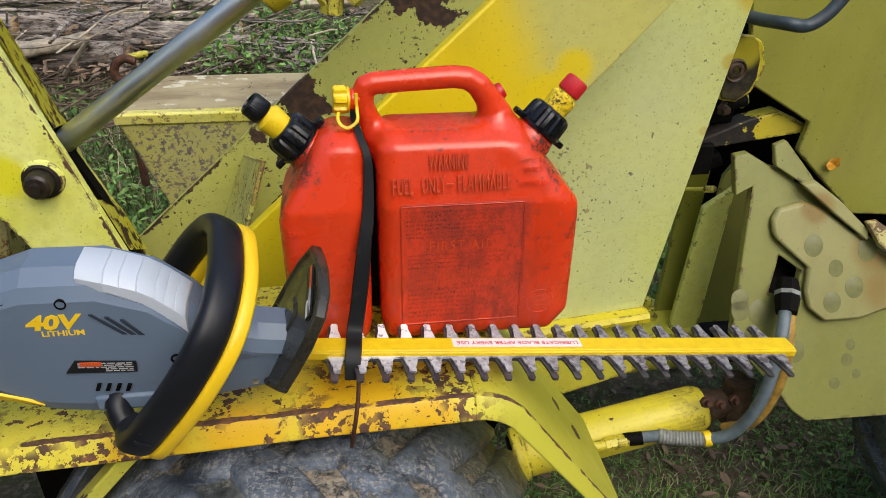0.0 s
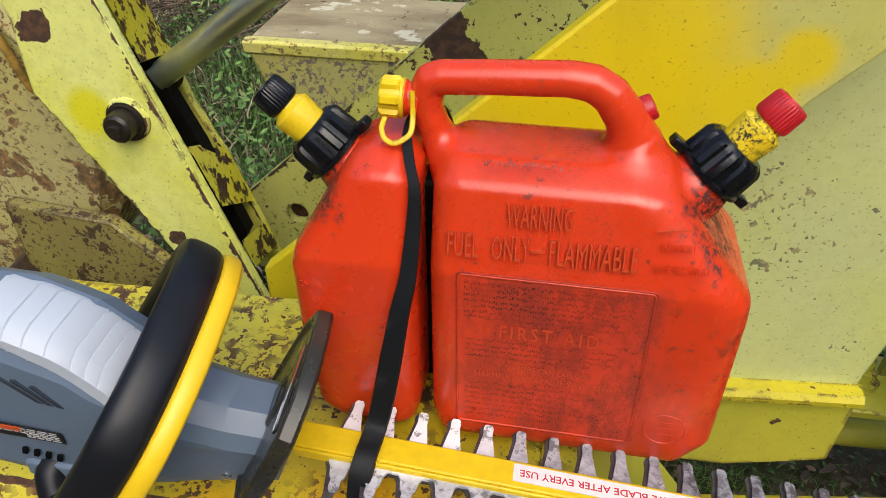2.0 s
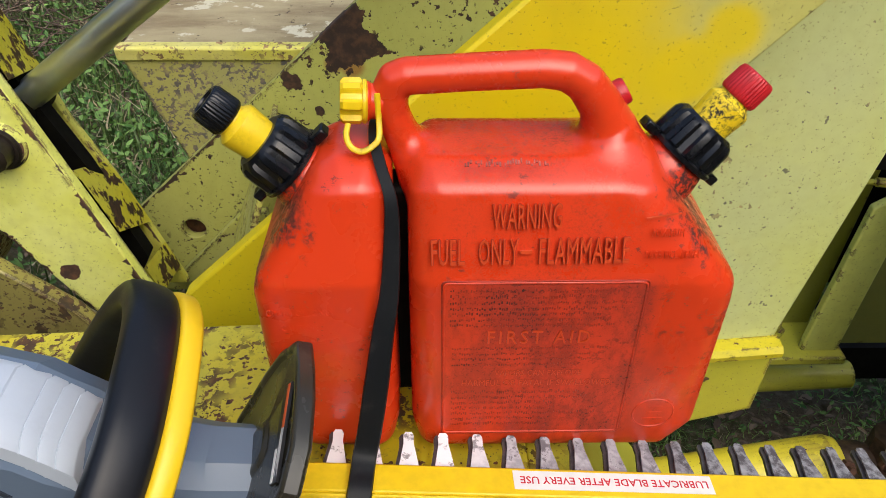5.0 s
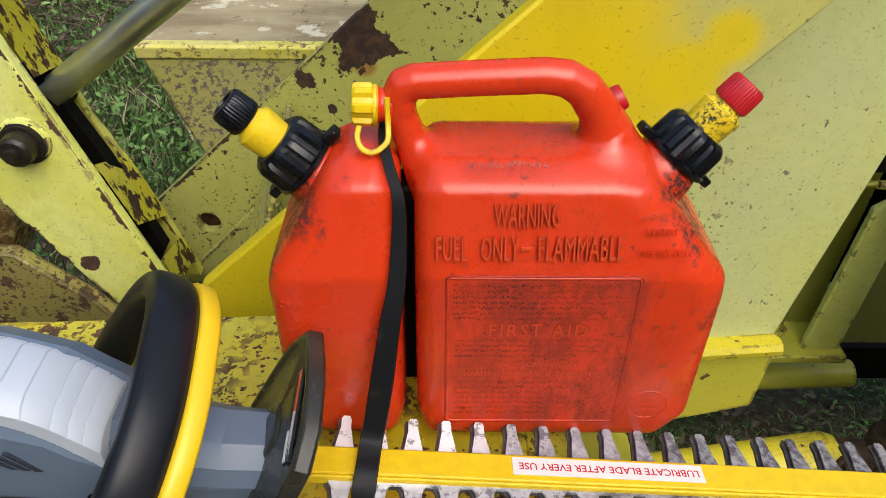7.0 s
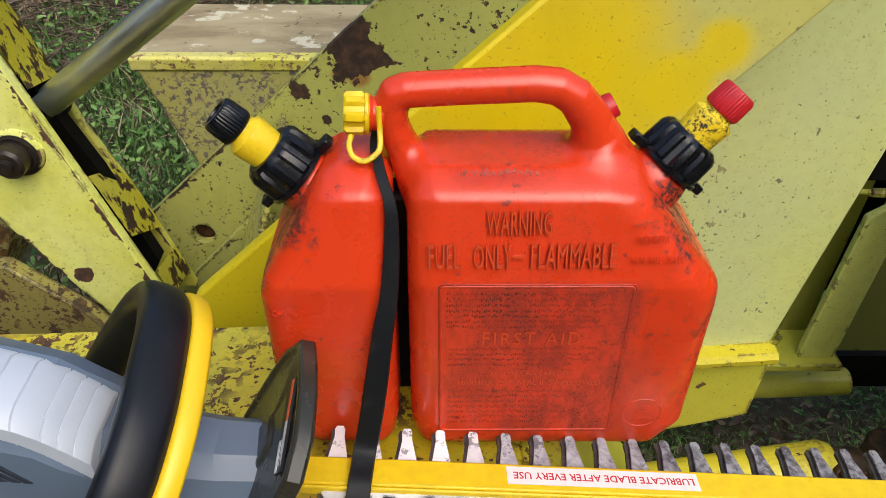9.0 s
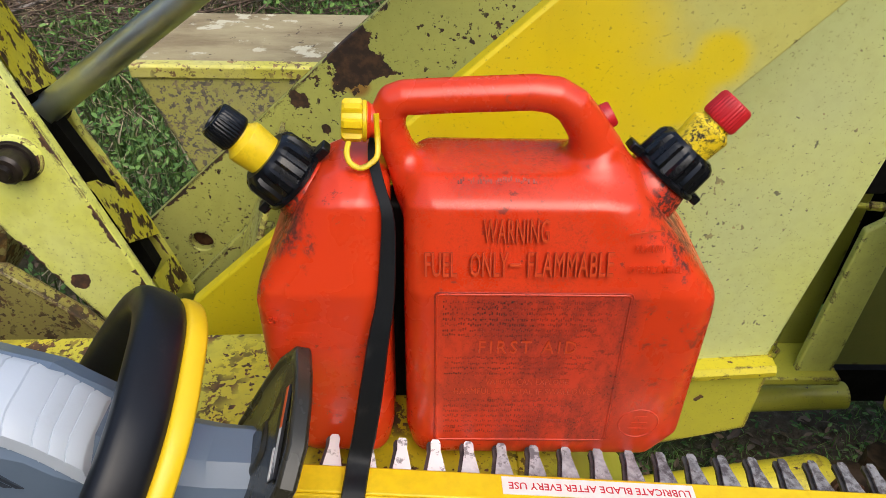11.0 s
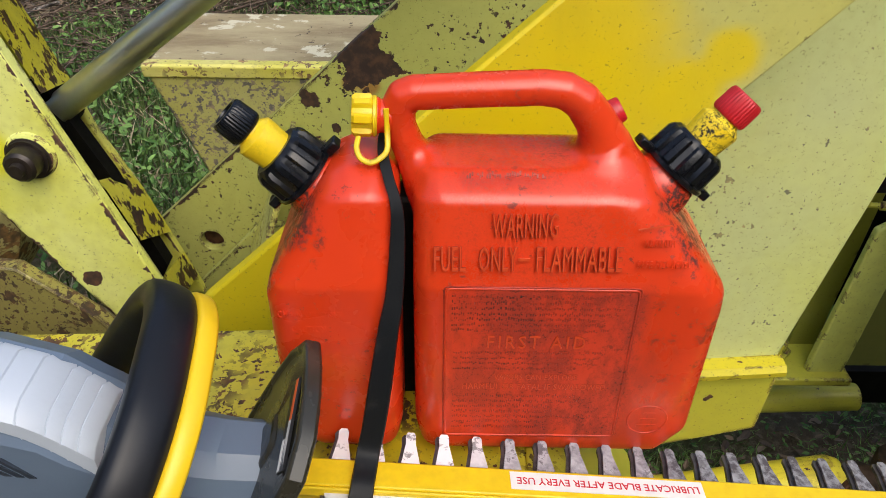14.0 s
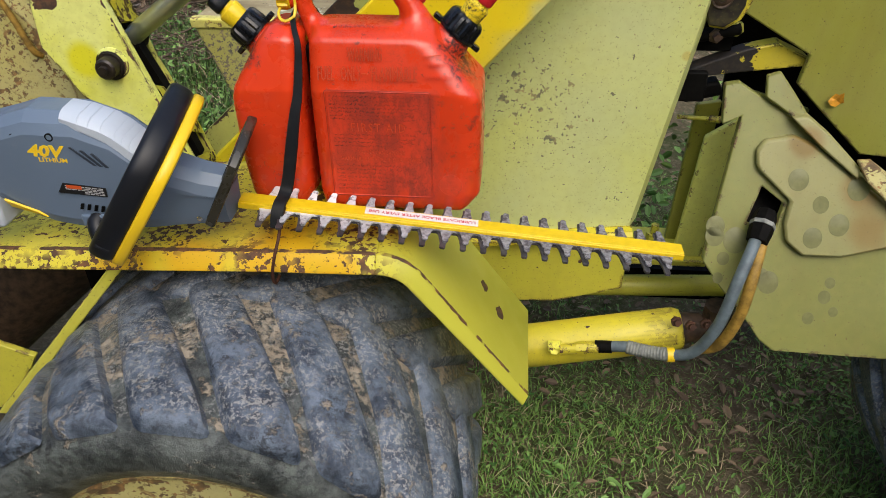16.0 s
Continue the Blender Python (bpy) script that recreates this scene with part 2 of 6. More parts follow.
def m_red():
    n = Nodes("red_polyethylene")
    col = n.mix(n.step(n.noise(6.0, 3.0), 0.3, 0.7, 0.0, 0.35), (0.70, 0.048, 0.009), (0.61, 0.032, 0.006))
    # soot ground into the framed panel in specks and smears, thinner over the lettered face and the deck, thick round the spouts
    panel = n.math('MULTIPLY', n.inside(0.138, 0.290, 0.866, 1.028, 0.008), n.near((0.222, 0.82, 0.955), 0.110, 0.45, 14.0, (1.0, 0.2, 0.95), soft=0.30))
    face = n.near((0.190, 0.83, 1.066), 0.050, 0.55, 22.0, (0.60, 0.3, 1.1), soft=0.35)
    deck = n.near((0.18, 0.89, 1.110), 0.036, 0.5, 18.0, (0.55, 0.8, 1.0), soft=0.4)
    speck = n.step(n.noise(360.0, 6.0, 0.78), 0.50, 0.60)
    fine = n.step(n.noise(700.0, 4.0, 0.75), 0.44, 0.62)
    smear = n.step(n.noise(26.0, 8.0, 0.75, (1.5, 1.0, 0.7)), 0.38, 0.60, 0.22, 1.0)
    sep = n.t.nodes.new("ShaderNodeSeparateXYZ")
    n.link(n.co, sep.inputs[0])
    broad = n.math('MULTIPLY', n.step(n.noise(9.0, 4.0, 0.6), 0.34, 0.56, 0.65, 1.0), n.step(sep.outputs[0], 0.13, 0.27, 0.62, 1.1))
    lift = n.math('ADD', n.math('MULTIPLY', panel, 1.05), n.math('ADD', n.math('MULTIPLY', face, 0.34), n.math('MULTIPLY', deck, 0.55)))
    dirt = n.math('MULTIPLY', n.math('MULTIPLY', n.math('MAXIMUM', speck, n.math('MULTIPLY', fine, 0.55)), n.math('MULTIPLY', smear, broad)), lift)
    # even darkening of the panel: soot, and the front's weaker skylight painted in
    soot_and_shade = n.math('MULTIPLY', n.math('MULTIPLY', panel, n.math('MULTIPLY', broad, smear)), 0.60)
    # the same painted shade reaches the lower front outside the panel
    foot_shade = n.near((0.235, 0.82, 0.900), 0.085, 0.8, 18.0, (0.8, 0.2, 1.2), soft=0.5)
    soot_and_shade = n.math('MAXIMUM', soot_and_shade, n.math('MULTIPLY', n.math('MULTIPLY', foot_shade, smear), 0.42))
    dirt = n.math('MAXIMUM', dirt, soot_and_shade)
    spots = n.math('MAXIMUM', n.near((0.318, 0.875, 1.062), 0.030, 1.2, 70.0, (1, 0.7, 1), soft=0.3), n.near((0.030, 0.870, 1.062), 0.026, 1.2, 70.0, (1, 0.7, 1), soft=0.3))
    spots = n.math('MAXIMUM', spots, n.near((0.008, 0.85, 1.03), 0.016, 1.4, 90.0, soft=0.4))
    spots = n.math('MULTIPLY', spots, n.math('MAXIMUM', n.step(n.noise(230.0, 6.0, 0.78), 0.45, 0.54), n.step(n.noise(24.0, 4.0), 0.50, 0.62, 0.12, 0.85)))
    dirt = n.math('MAXIMUM', dirt, n.math('MULTIPLY', spots, 0.95))
    blot = n.math('MULTIPLY', n.step(n.noise(58.0, 8.0, 0.78), 0.53, 0.62), n.math('MULTIPLY', n.near((0.295, 0.82, 0.945), 0.085, 0.6, 9.0, soft=0.4), 0.62))
    dirt = n.math('MAXIMUM', dirt, blot)
    grit = n.math('MULTIPLY', n.step(n.noise(120.0, 5.0, 0.7), 0.61, 0.66), n.step(n.noise(12.0, 3.0), 0.45, 0.60, 0.0, 0.7))
    dirt = n.math('MAXIMUM', dirt, grit)
    col = n.mix(dirt, col, (0.022, 0.010, 0.009))
    n.bump(n.math('ADD', n.noise(300.0, 2.0), n.math('MULTIPLY', n.noise(55.0, 3.0), 0.8)), 0.10, 0.0006)
    return n.done(col, n.math('ADD', n.math('ADD', n.step(n.noise(25.0, 4.0), 0.3, 0.7, 0.22, 0.32), n.math('MULTIPLY', panel, 0.22)), n.math('MULTIPLY', dirt, 0.35)), 0.0, 0.60)


M_red = m_red()
M_worn = plastic("worn_red_lettering", (0.62, 0.066, 0.015), 0.32, 0.35, (0.05, 0.015, 0.01))
# darker red for the thin shadows round raised letters
M_rim = plastic("letter_edge_shade", (0.38, 0.026, 0.009), 0.45, 0.6, (0.02, 0.010, 0.008), 0.48)
M_print = plastic("worn_small_print", (0.30, 0.022, 0.008), 0.35, 0.8, (0.02, 0.010, 0.01), 0.42)
M_redcap = plastic("red_cap_plastic", (0.52, 0.010, 0.016), 0.4, 0.6, grime_at=0.50)
M_black = plastic("black_plastic", (0.004, 0.0045, 0.006), 0.23, 0.3, (0.05, 0.045, 0.04), spec=0.4)
M_grip = plastic("black_rubber_grip", (0.008, 0.009, 0.012), 0.40, 0.2, (0.07, 0.065, 0.06), spec=0.32)
M_strap = plastic("black_rubber_strap", (0.008, 0.009, 0.010), 0.45, 0.3, (0.06, 0.055, 0.05), spec=0.22)
M_ylw = plastic("yellow_plastic", (0.80, 0.55, 0.008), 0.34, 0.85, (0.05, 0.035, 0.01), 0.50)
def m_nozzle():
    n = Nodes("specked_yellow_nozzle")
    col = n.mix(n.step(n.noise(20.0, 4.0), 0.35, 0.65), (0.84, 0.64, 0.02), (0.78, 0.54, 0.012))
    heavy = n.math('ADD', 0.10, n.math('MULTIPLY', n.near((0.338, 0.89, 1.118), 0.018, 0.9, 60.0, soft=0.5), 0.9))
    soot = n.math('MULTIPLY', n.step(n.noise(330.0, 5.0, 0.75), 0.46, 0.56), n.math('MULTIPLY', heavy, n.step(n.noise(60.0, 4.0), 0.36, 0.56)))
    n.bump(n.noise(200.0, 3.0), 0.1, 0.0006)
    return n.done(n.mix(soot, col, (0.018, 0.014, 0.008)), n.math('ADD', 0.32, n.math('MULTIPLY', soot, 0.4)), 0.0, 0.5)


M_nozzle = m_nozzle()
M_ring = plastic("yellow_handle_ring", (0.85, 0.56, 0.015), 0.35, 0.1)
M_grey = plastic("slate_grey_plastic", (0.125, 0.170, 0.236), 0.40, 0.15, (0.35, 0.35, 0.33))
M_light = plastic("light_grey_plastic", (0.49, 0.54, 0.60), 0.42, 0.12, (0.2, 0.2, 0.18))
M_guard = plastic("smoked_guard_plastic", (0.030, 0.027, 0.018), 0.24, 0.7, (0.008, 0.008, 0.008), 0.46)


def simple(name, color, rough, metal=0.0, var=0.3, scale=40.0, bump=0.2, spec=0.5):
    n = Nodes(name)
    f = n.noise(scale, 6.0, 0.6)
    col = n.mix(n.step(f, 0.3, 0.7), color, tuple(c * (1 - var) for c in color))
    n.bump(f, bump, 0.001)
    return n.done(col, n.step(n.noise(scale * 0.5, 4.0), 0.3, 0.7, rough - 0.06, rough + 0.08), metal, spec)


M_chrome = simple("worn_chrome_rod", (0.60, 0.63, 0.60), 0.40, 1.0, 0.08, 40.0, 0.03)
M_bright_chrome = simple("bright_chrome", (0.8, 0.8, 0.82), 0.12, 1.0, 0.1, 30.0, 0.02)


def m_blade():
    n = Nodes("blade_steel")
    # sap specks everywhere; the darker right end is a painted dark reflection
    sap_and_reflection = n.math('MAXIMUM', n.math('MULTIPLY', n.step(n.noise(70.0, 6.0, 0.7), 0.54, 0.61), 0.70), n.math('MULTIPLY', n.near((0.58, 0.78, 0.84), 0.30, 0.7, 45.0, soft=0.35), n.step(n.noise(120.0, 5.0, 0.7), 0.40, 0.58, 0.96, 0.45)))
    # the white blot paints sky reflection on the far left teeth
    col = n.mix(n.near((0.09, 0.83, 0.88), 0.085, 0.4, 30.0, soft=0.3), n.mix(n.step(n.noise(160.0, 3.0), 0.35, 0.65), (0.50, 0.50, 0.52), (0.34, 0.34, 0.36)), (0.88, 0.88, 0.88))
    col = n.mix(sap_and_reflection, col, (0.060, 0.048, 0.055))
    n.bump(n.noise(120.0, 5.0), 0.2, 0.001)
    return n.done(col, n.step(sap_and_reflection, 0.0, 1.0, 0.36, 0.5), 0.08, 0.5)


M_blade = m_blade()
M_edge = simple("dark_cutter_edge", (0.11, 0.10, 0.105), 0.42, 0.4, 0.6, 80.0, 0.2)
M_bar = simple("bar_yellow_paint", (0.80, 0.55, 0.008), 0.42, 0.0, 0.12, 90.0, 0.08)
M_bolt = simple("greasy_dark_steel", (0.030, 0.022, 0.018), 0.45, 0.3, 0.5, 80.0, 0.4)
# greasy iron, and the black that stands for shade in gaps and holes
M_dark = simple("black_iron_and_shade", (0.004, 0.0036, 0.003), 0.7, 0.0, 0.5, 60.0, 0.4, 0.10)
M_slot = simple("shaded_slate_recess", (0.028, 0.038, 0.056), 0.6, 0.0, 0.3, 60.0, 0.1)
M_hood_hose = simple("slate_rubber_hose", (0.035, 0.055, 0.068), 0.5, 0.0, 0.4, 45.0, 0.3)
M_hose = simple("grey_rubber_hose", (0.13, 0.17, 0.19), 0.55, 0.0, 0.4, 45.0, 0.3)
M_wrap = simple("hose_spiral_wrap", (0.26, 0.27, 0.24), 0.6, 0.0, 0.4, 60.0, 0.3)
M_spark2 = simple("greasy_rust", (0.085, 0.050, 0.028), 0.55, 0.1, 0.7, 55.0, 0.6)
M_oldhose = simple("ochre_hose", (0.42, 0.25, 0.04), 0.6, 0.0, 0.6, 50.0, 0.3)
M_rust = simple("rusted_steel", (0.11, 0.045, 0.022), 0.75, 0.2, 0.6, 70.0, 0.6)
M_wire = simple("rusty_wire", (0.09, 0.03, 0.015), 0.65, 0.4, 0.5, 90.0, 0.3)
M_white = simple("white_sticker", (0.75, 0.74, 0.70), 0.45, 0.0, 0.08, 90.0, 0.03)
M_redink = simple("red_ink", (0.55, 0.02, 0.03), 0.45, 0.0, 0.05, 50.0, 0.0)
M_label = simple("black_label", (0.010, 0.010, 0.012), 0.4, 0.0, 0.2, 50.0, 0.02)
M_ink = simple("pale_ink", (0.45, 0.45, 0.45), 0.5, 0.0, 0.1, 50.0, 0.0)
M_orange = simple("orange_ink", (0.65, 0.10, 0.02), 0.5, 0.0, 0.1, 50.0, 0.0)
M_leaf_fall = simple("autumn_leaf", (0.72, 0.33, 0.02), 0.6, 0.0, 0.6, 60.0, 0.3)
M_wood = simple("cut_wood", (0.48, 0.33, 0.17), 0.8, 0.0, 0.4, 60.0, 0.5)


def m_ground():
    n = Nodes("leafy_soil")
    a = n.mix(n.step(n.noise(2.5, 5.0), 0.38, 0.62), (0.115, 0.088, 0.055), (0.070, 0.085, 0.030))
    a = n.mix(n.step(n.noise(38.0, 8.0, 0.7), 0.45, 0.7), a, (0.22, 0.175, 0.115))
    n.bump(n.noise(55.0, 8.0, 0.7), 0.9, 0.02)
    return n.done(a, 0.95, 0.0, 0.2)


def m_bark():
    n = Nodes("grey_bark")
    f = n.noise(16.0, 8.0, 0.7, (0.35, 1.6, 1.6))
    a = n.mix(n.step(f, 0.35, 0.65), (0.050, 0.040, 0.034), (0.44, 0.385, 0.335))
    a = n.mix(n.step(n.noise(48.0, 6.0, 0.75, (0.4, 1.3, 1.3)), 0.52, 0.62), a, (0.025, 0.019, 0.015))
    a = n.mix(n.step(n.noise(9.0, 6.0, 0.7), 0.58, 0.63), a, (0.34, 0.24, 0.15))
    n.bump(f, 0.8, 0.02)
    return n.done(a, 0.9, 0.0, 0.2)


def m_green(name, color, tip):
    n = Nodes(name)
    i = n.t.nodes.new("ShaderNodeNewGeometry").outputs["Random Per Island"]
    a = n.mix(i, color, tip)
    n.bsdf.inputs["Subsurface Weight"].default_value = 0.0
    return n.done(a, 0.55, 0.0, 0.35)


def m_tyre(name, dark, pale, flake_at, mud):
    n = Nodes(name)
    sep = n.t.nodes.new("ShaderNodeSeparateXYZ")
    n.link(n.co, sep.inputs[0])
    tread = n.step(sep.outputs[1], 0.480, 0.500)      # mud sticks to the tread, not to the sidewall
    clump = n.math('MULTIPLY', n.step(n.math('ADD', n.noise(17.0, 6.0, 0.68), n.math('MULTIPLY', tread, mud)), 0.60, 0.66), n.step(n.noise(80.0, 6.0, 0.7), 0.38, 0.52))
    flakes = n.math('MULTIPLY', n.step(n.noise(170.0, 6.0, 0.75), flake_at, flake_at + 0.07), n.step(n.noise(14.0, 4.0), 0.36, 0.58))
    a = n.mix(n.step(n.noise(24.0, 8.0, 0.72), 0.36, 0.64), dark, pale)
    a = n.mix(n.math('MULTIPLY', n.step(n.noise(85.0, 7.0, 0.75), 0.50, 0.58), n.step(n.noise(9.0, 4.0), 0.38, 0.60, 0.15, 0.75)), a, (0.006, 0.007, 0.009))
    a = n.mix(n.math('MULTIPLY', n.math('MULTIPLY', flakes, tread), 0.70), a, (0.40, 0.39, 0.36))
    a = n.mix(n.math('MULTIPLY', clump, 0.85), a, n.mix(n.noise(30.0, 5.0), (0.50, 0.44, 0.34), (0.27, 0.20, 0.13)))
    n.bump(n.math('ADD', n.noise(90.0, 7.0, 0.7), n.math('MULTIPLY', clump, 2.0)), 0.7, 0.006)
    return n.done(a, n.math('ADD', 0.36, n.math('MULTIPLY', clump, 0.45)), 0.0, 0.5)


M_ground, M_bark = m_ground(), m_bark()
M_tyre = m_tyre("muddy_sidewall_rubber", (0.022, 0.027, 0.027), (0.120, 0.135, 0.125), 0.50, 0.115)
M_lug = m_tyre("worn_lug_rubber", (0.026, 0.038, 0.060), (0.150, 0.185, 0.235), 0.50, 0.020)
M_grass = m_green("grass_green", (0.055, 0.135, 0.020), (0.25, 0.40, 0.09))
M_rank = m_green("rank_grass", (0.020, 0.050, 0.008), (0.115, 0.18, 0.045))
M_weed = m_green("weed_leaf", (0.040, 0.115, 0.018), (0.20, 0.34, 0.08))
M_straw = m_green("dead_grass", (0.24, 0.19, 0.10), (0.48, 0.40, 0.25))
M_litter = m_green("dead_leaves", (0.07, 0.045, 0.028), (0.30, 0.21, 0.13))


# ---- mesh tools ----
def part(name, bm, material, parent=None, label="", smooth=True, bevel=0.0, sharp=35):
    """One mesh object out of a bmesh, under a thing or a part. The bmesh is in world metres."""
    bmesh.ops.recalc_face_normals(bm, faces=bm.faces[:])
    me = bpy.data.meshes.new(name)
    bm.to_mesh(me)
    bm.free()
    me.materials.append(material)
    if smooth:
        me.shade_smooth()
        me.set_sharp_from_angle(angle=radians(sharp))
    ob = new(name, me)
    if bevel:
        b = ob.modifiers.new("bevel", 'BEVEL')
        b.width, b.segments, b.limit_method, b.angle_limit = bevel, 2, 'ANGLE', radians(40)
    if parent is not None:
        ob.parent = parent
        ob.matrix_parent_inverse = world_of(parent).inverted()
    if label:
        tagged(ob, label)
    return ob


def world_of(ob):
    m = ob.matrix_basis.copy()
    return world_of(ob.parent) @ ob.matrix_parent_inverse @ m if ob.parent else m


def thing(name, base, label, category, group=""):
    e = new(name)
    e.empty_display_size = 0.1
    e.matrix_basis = Matrix.Translation(base)
    return tagged(e, label, category, group)


def prism(poly, y0, y1, holes=()):
    """A plate: an outline in x and z (with holes), from y0 to y1."""
    bm = bmesh.new()
    edges = []
    for loop in (poly, *holes):
        vs = [bm.verts.new((x, y0, z)) for x, z in loop]
        edges += [bm.edges.new((vs[i], vs[(i + 1) % len(vs)])) for i in range(len(vs))]
    if holes:
        bmesh.ops.triangle_fill(bm, use_beauty=True, use_dissolve=False, edges=edges)
    else:
        bm.faces.new(bm.verts[:])
    out = bmesh.ops.extrude_face_region(bm, geom=bm.faces[:])
    for v in out["geom"]:
        if isinstance(v, bmesh.types.BMVert):
            v.co.y = y1
    return bm


def slab(points, thick):
    """A flat plate through four or more corners in order, thickened along its normal."""
    bm = bmesh.new()
    f = bm.faces.new([bm.verts.new(p) for p in points])
    f.normal_update()
    n = f.normal.copy()
    out = bmesh.ops.extrude_face_region(bm, geom=[f])
    for v in out["geom"]:
        if isinstance(v, bmesh.types.BMVert):
            v.co += n * thick
    return bm


def box(x0, x1, y0, y1, z0, z1):
    bm = bmesh.new()
    bmesh.ops.create_cube(bm, size=1.0)
    for v in bm.verts:
        v.co = (x0 + (v.co.x + 0.5) * (x1 - x0), y0 + (v.co.y + 0.5) * (y1 - y0), z0 + (v.co.z + 0.5) * (z1 - z0))
    return bm


def moved(bm, m):
    bm.transform(m)
    return bm


def leaning(bm, k=0.5, z0=0.6):
    """Tips a piece built upright: each metre up takes it k metres back."""
    for v in bm.verts:
        v.co.y += k * (v.co.z - z0)
    return bm


def joined(*bms):
    out = bmesh.new()
    for b in bms:
        me = bpy.data.meshes.new("tmp")
        b.to_mesh(me)
        b.free()
        out.from_mesh(me)
        bpy.data.meshes.remove(me)
    return out


def smooth_path(points, n=6):
    """Points along a curve that passes through the given ones."""
    p = [Vector(q) for q in points]
    p = [2 * p[0] - p[1]] + p + [2 * p[-1] - p[-2]]
    out = []
    for i in range(1, len(p) - 2):
        for k in range(n):
            t = k / n
            a, b, c, d = p[i - 1:i + 3]
            out.append(0.5 * (2 * b + (c - a) * t + (2 * a - 5 * b + 4 * c - d) * t * t + (3 * b - a - 3 * c + d) * t ** 3))
    return out + [p[-2]]


def sweep(path, profile, closed=False, up=(0, 0, 1), scales=None):
    """A profile of (across, up) pairs carried along a path."""
    bm = bmesh.new()
    rings, path = [], [Vector(q) for q in path]
    side = None
    for i, p in enumerate(path):
        a = path[(i - 1) % len(path)] if closed or i else p
        b = path[(i + 1) % len(path)] if closed or i < len(path) - 1 else p
        d = (b - a).normalized()
        s = d.cross(Vector(up)) if side is None else side - side.dot(d) * d
        if s.length < 1e-4:
            s = d.orthogonal()
        side = s.normalized()
        u = side.cross(d)
        k = scales[i] if scales else 1.0
        rings.append([bm.verts.new(p + k * (x * side + z * u)) for x, z in profile])
    m = len(profile)
    for i in range(len(rings) if closed else len(rings) - 1):
        r, q = rings[i], rings[(i + 1) % len(rings)]
        for j in range(m):
            bm.faces.new((r[j], r[(j + 1) % m], q[(j + 1) % m], q[j]))
    if not closed:
        bm.faces.new(rings[0][::-1])
        bm.faces.new(rings[-1])
    return bm


def circle(r, n=16, flat=1.0):
    return [(r * math.cos(2 * math.pi * i / n), flat * r * math.sin(2 * math.pi * i / n)) for i in range(n)]


def rod(a, b, r, n=24):
    return sweep([a, b], circle(r, n), up=(0.1, 0.3, 1))


def turned(profile, axis_from, axis_to, n=32):
    """A turned piece: (distance along the axis, radius) pairs round the line between two places."""
    a, d = Vector(axis_from), (Vector(axis_to) - Vector(axis_from)).normalized()
    s = d.orthogonal().normalized()
    u = d.cross(s)
    bm = bmesh.new()
    rings = [[bm.verts.new(a + d * t + r * (math.cos(2 * math.pi * i / n) * s + math.sin(2 * math.pi * i / n) * u)) for i in range(n)] for t, r in profile]
    for r, q in zip(rings, rings[1:]):
        for j in range(n):
            bm.faces.new((r[j], r[(j + 1) % n], q[(j + 1) % n], q[j]))
    bm.faces.new(rings[0][::-1])
    bm.faces.new(rings[-1])
    return bm


def ruled(front, back, thick):
    """A bent sheet between two lines of places."""
    bm = bmesh.new()
    a, b = ([bm.verts.new(p) for p in row] for row in (front, back))
    faces = [bm.faces.new((a[i], a[i + 1], b[i + 1], b[i])) for i in range(len(a) - 1)]
    bmesh.ops.solidify(bm, geom=faces, thickness=thick)
    return bm


def lettering(text, size, depth, m, stretch=1.0, align='LEFT', bold=0.0, spacing=1.0):
    """Raised letters as a bmesh, standing on the plane of the pose m (x along the line, y up the letters)."""
    cu = bpy.data.curves.new("letters", 'FONT')
    cu.body, cu.size, cu.extrude, cu.align_x = text, size, depth, align
    cu.resolution_u, cu.offset, cu.space_character = 2, bold, spacing
    ob = bpy.data.objects.new("letters", cu)
    scene.collection.objects.link(ob)
    me = bpy.data.meshes.new_from_object(ob.evaluated_get(bpy.context.evaluated_depsgraph_get()))
    bm = bmesh.new()
    bm.from_mesh(me)
    bpy.data.objects.remove(ob)
    bpy.data.curves.remove(cu)
    bpy.data.meshes.remove(me)
    bm.transform(m @ Matrix.Diagonal((stretch, 1, 1, 1)))
    return bm


def plane_at(origin, along, up):
    """The pose whose x runs along, whose y runs up and whose z comes out of the surface."""
    x = Vector(along).normalized()
    z = x.cross(Vector(up)).normalized()
    y = z.cross(x)
    m = Matrix((x, y, z)).transposed().to_4x4()
    m.translation = origin
    return m


def m_weathered():
    n = Nodes("weathered_beam_top")
    a = n.mix(n.step(n.noise(9.0, 6.0, 0.65, (0.4, 1.0, 1.0)), 0.38, 0.62), (0.26, 0.20, 0.11), (0.42, 0.35, 0.20))
    a = n.mix(n.step(n.noise(14.0, 7.0, 0.65), 0.56, 0.61), a, (0.62, 0.58, 0.42))
    a = n.mix(n.step(n.noise(40.0, 6.0, 0.7), 0.62, 0.66), a, (0.05, 0.03, 0.02))
    n.bump(n.noise(50.0, 7.0, 0.7), 0.6, 0.004)
    return n.done(a, 0.8, 0.0, 0.3)


M_top = m_weathered()
M_patch = paint("paint_patch_plate", (0.285, 0.272, 0.105), (0.250, 0.242, 0.090), 0.76, 22.0, 0.72, edge=0.62, dirt=0.4, spray=(((1.062, 1.15, 0.641), 0.055), ((1.048, 1.17, 0.716), 0.045), ((0.933, 1.18, 0.805), 0.03)), spray_color=(0.22, 0.145, 0.035))
M_post = paint("paint_post", (0.62, 0.65, 0.17), (0.66, 0.66, 0.14), 0.76, 25.0, 0.74, edge=0.55, dirt=0.3)
M_gusset = paint("paint_gusset", (0.62, 0.58, 0.12), (0.56, 0.54, 0.16), 0.64, 34.0, 0.68, edge=0.42, dirt=0.3, rust=(0.10, 0.06, 0.03), fine=0.56)
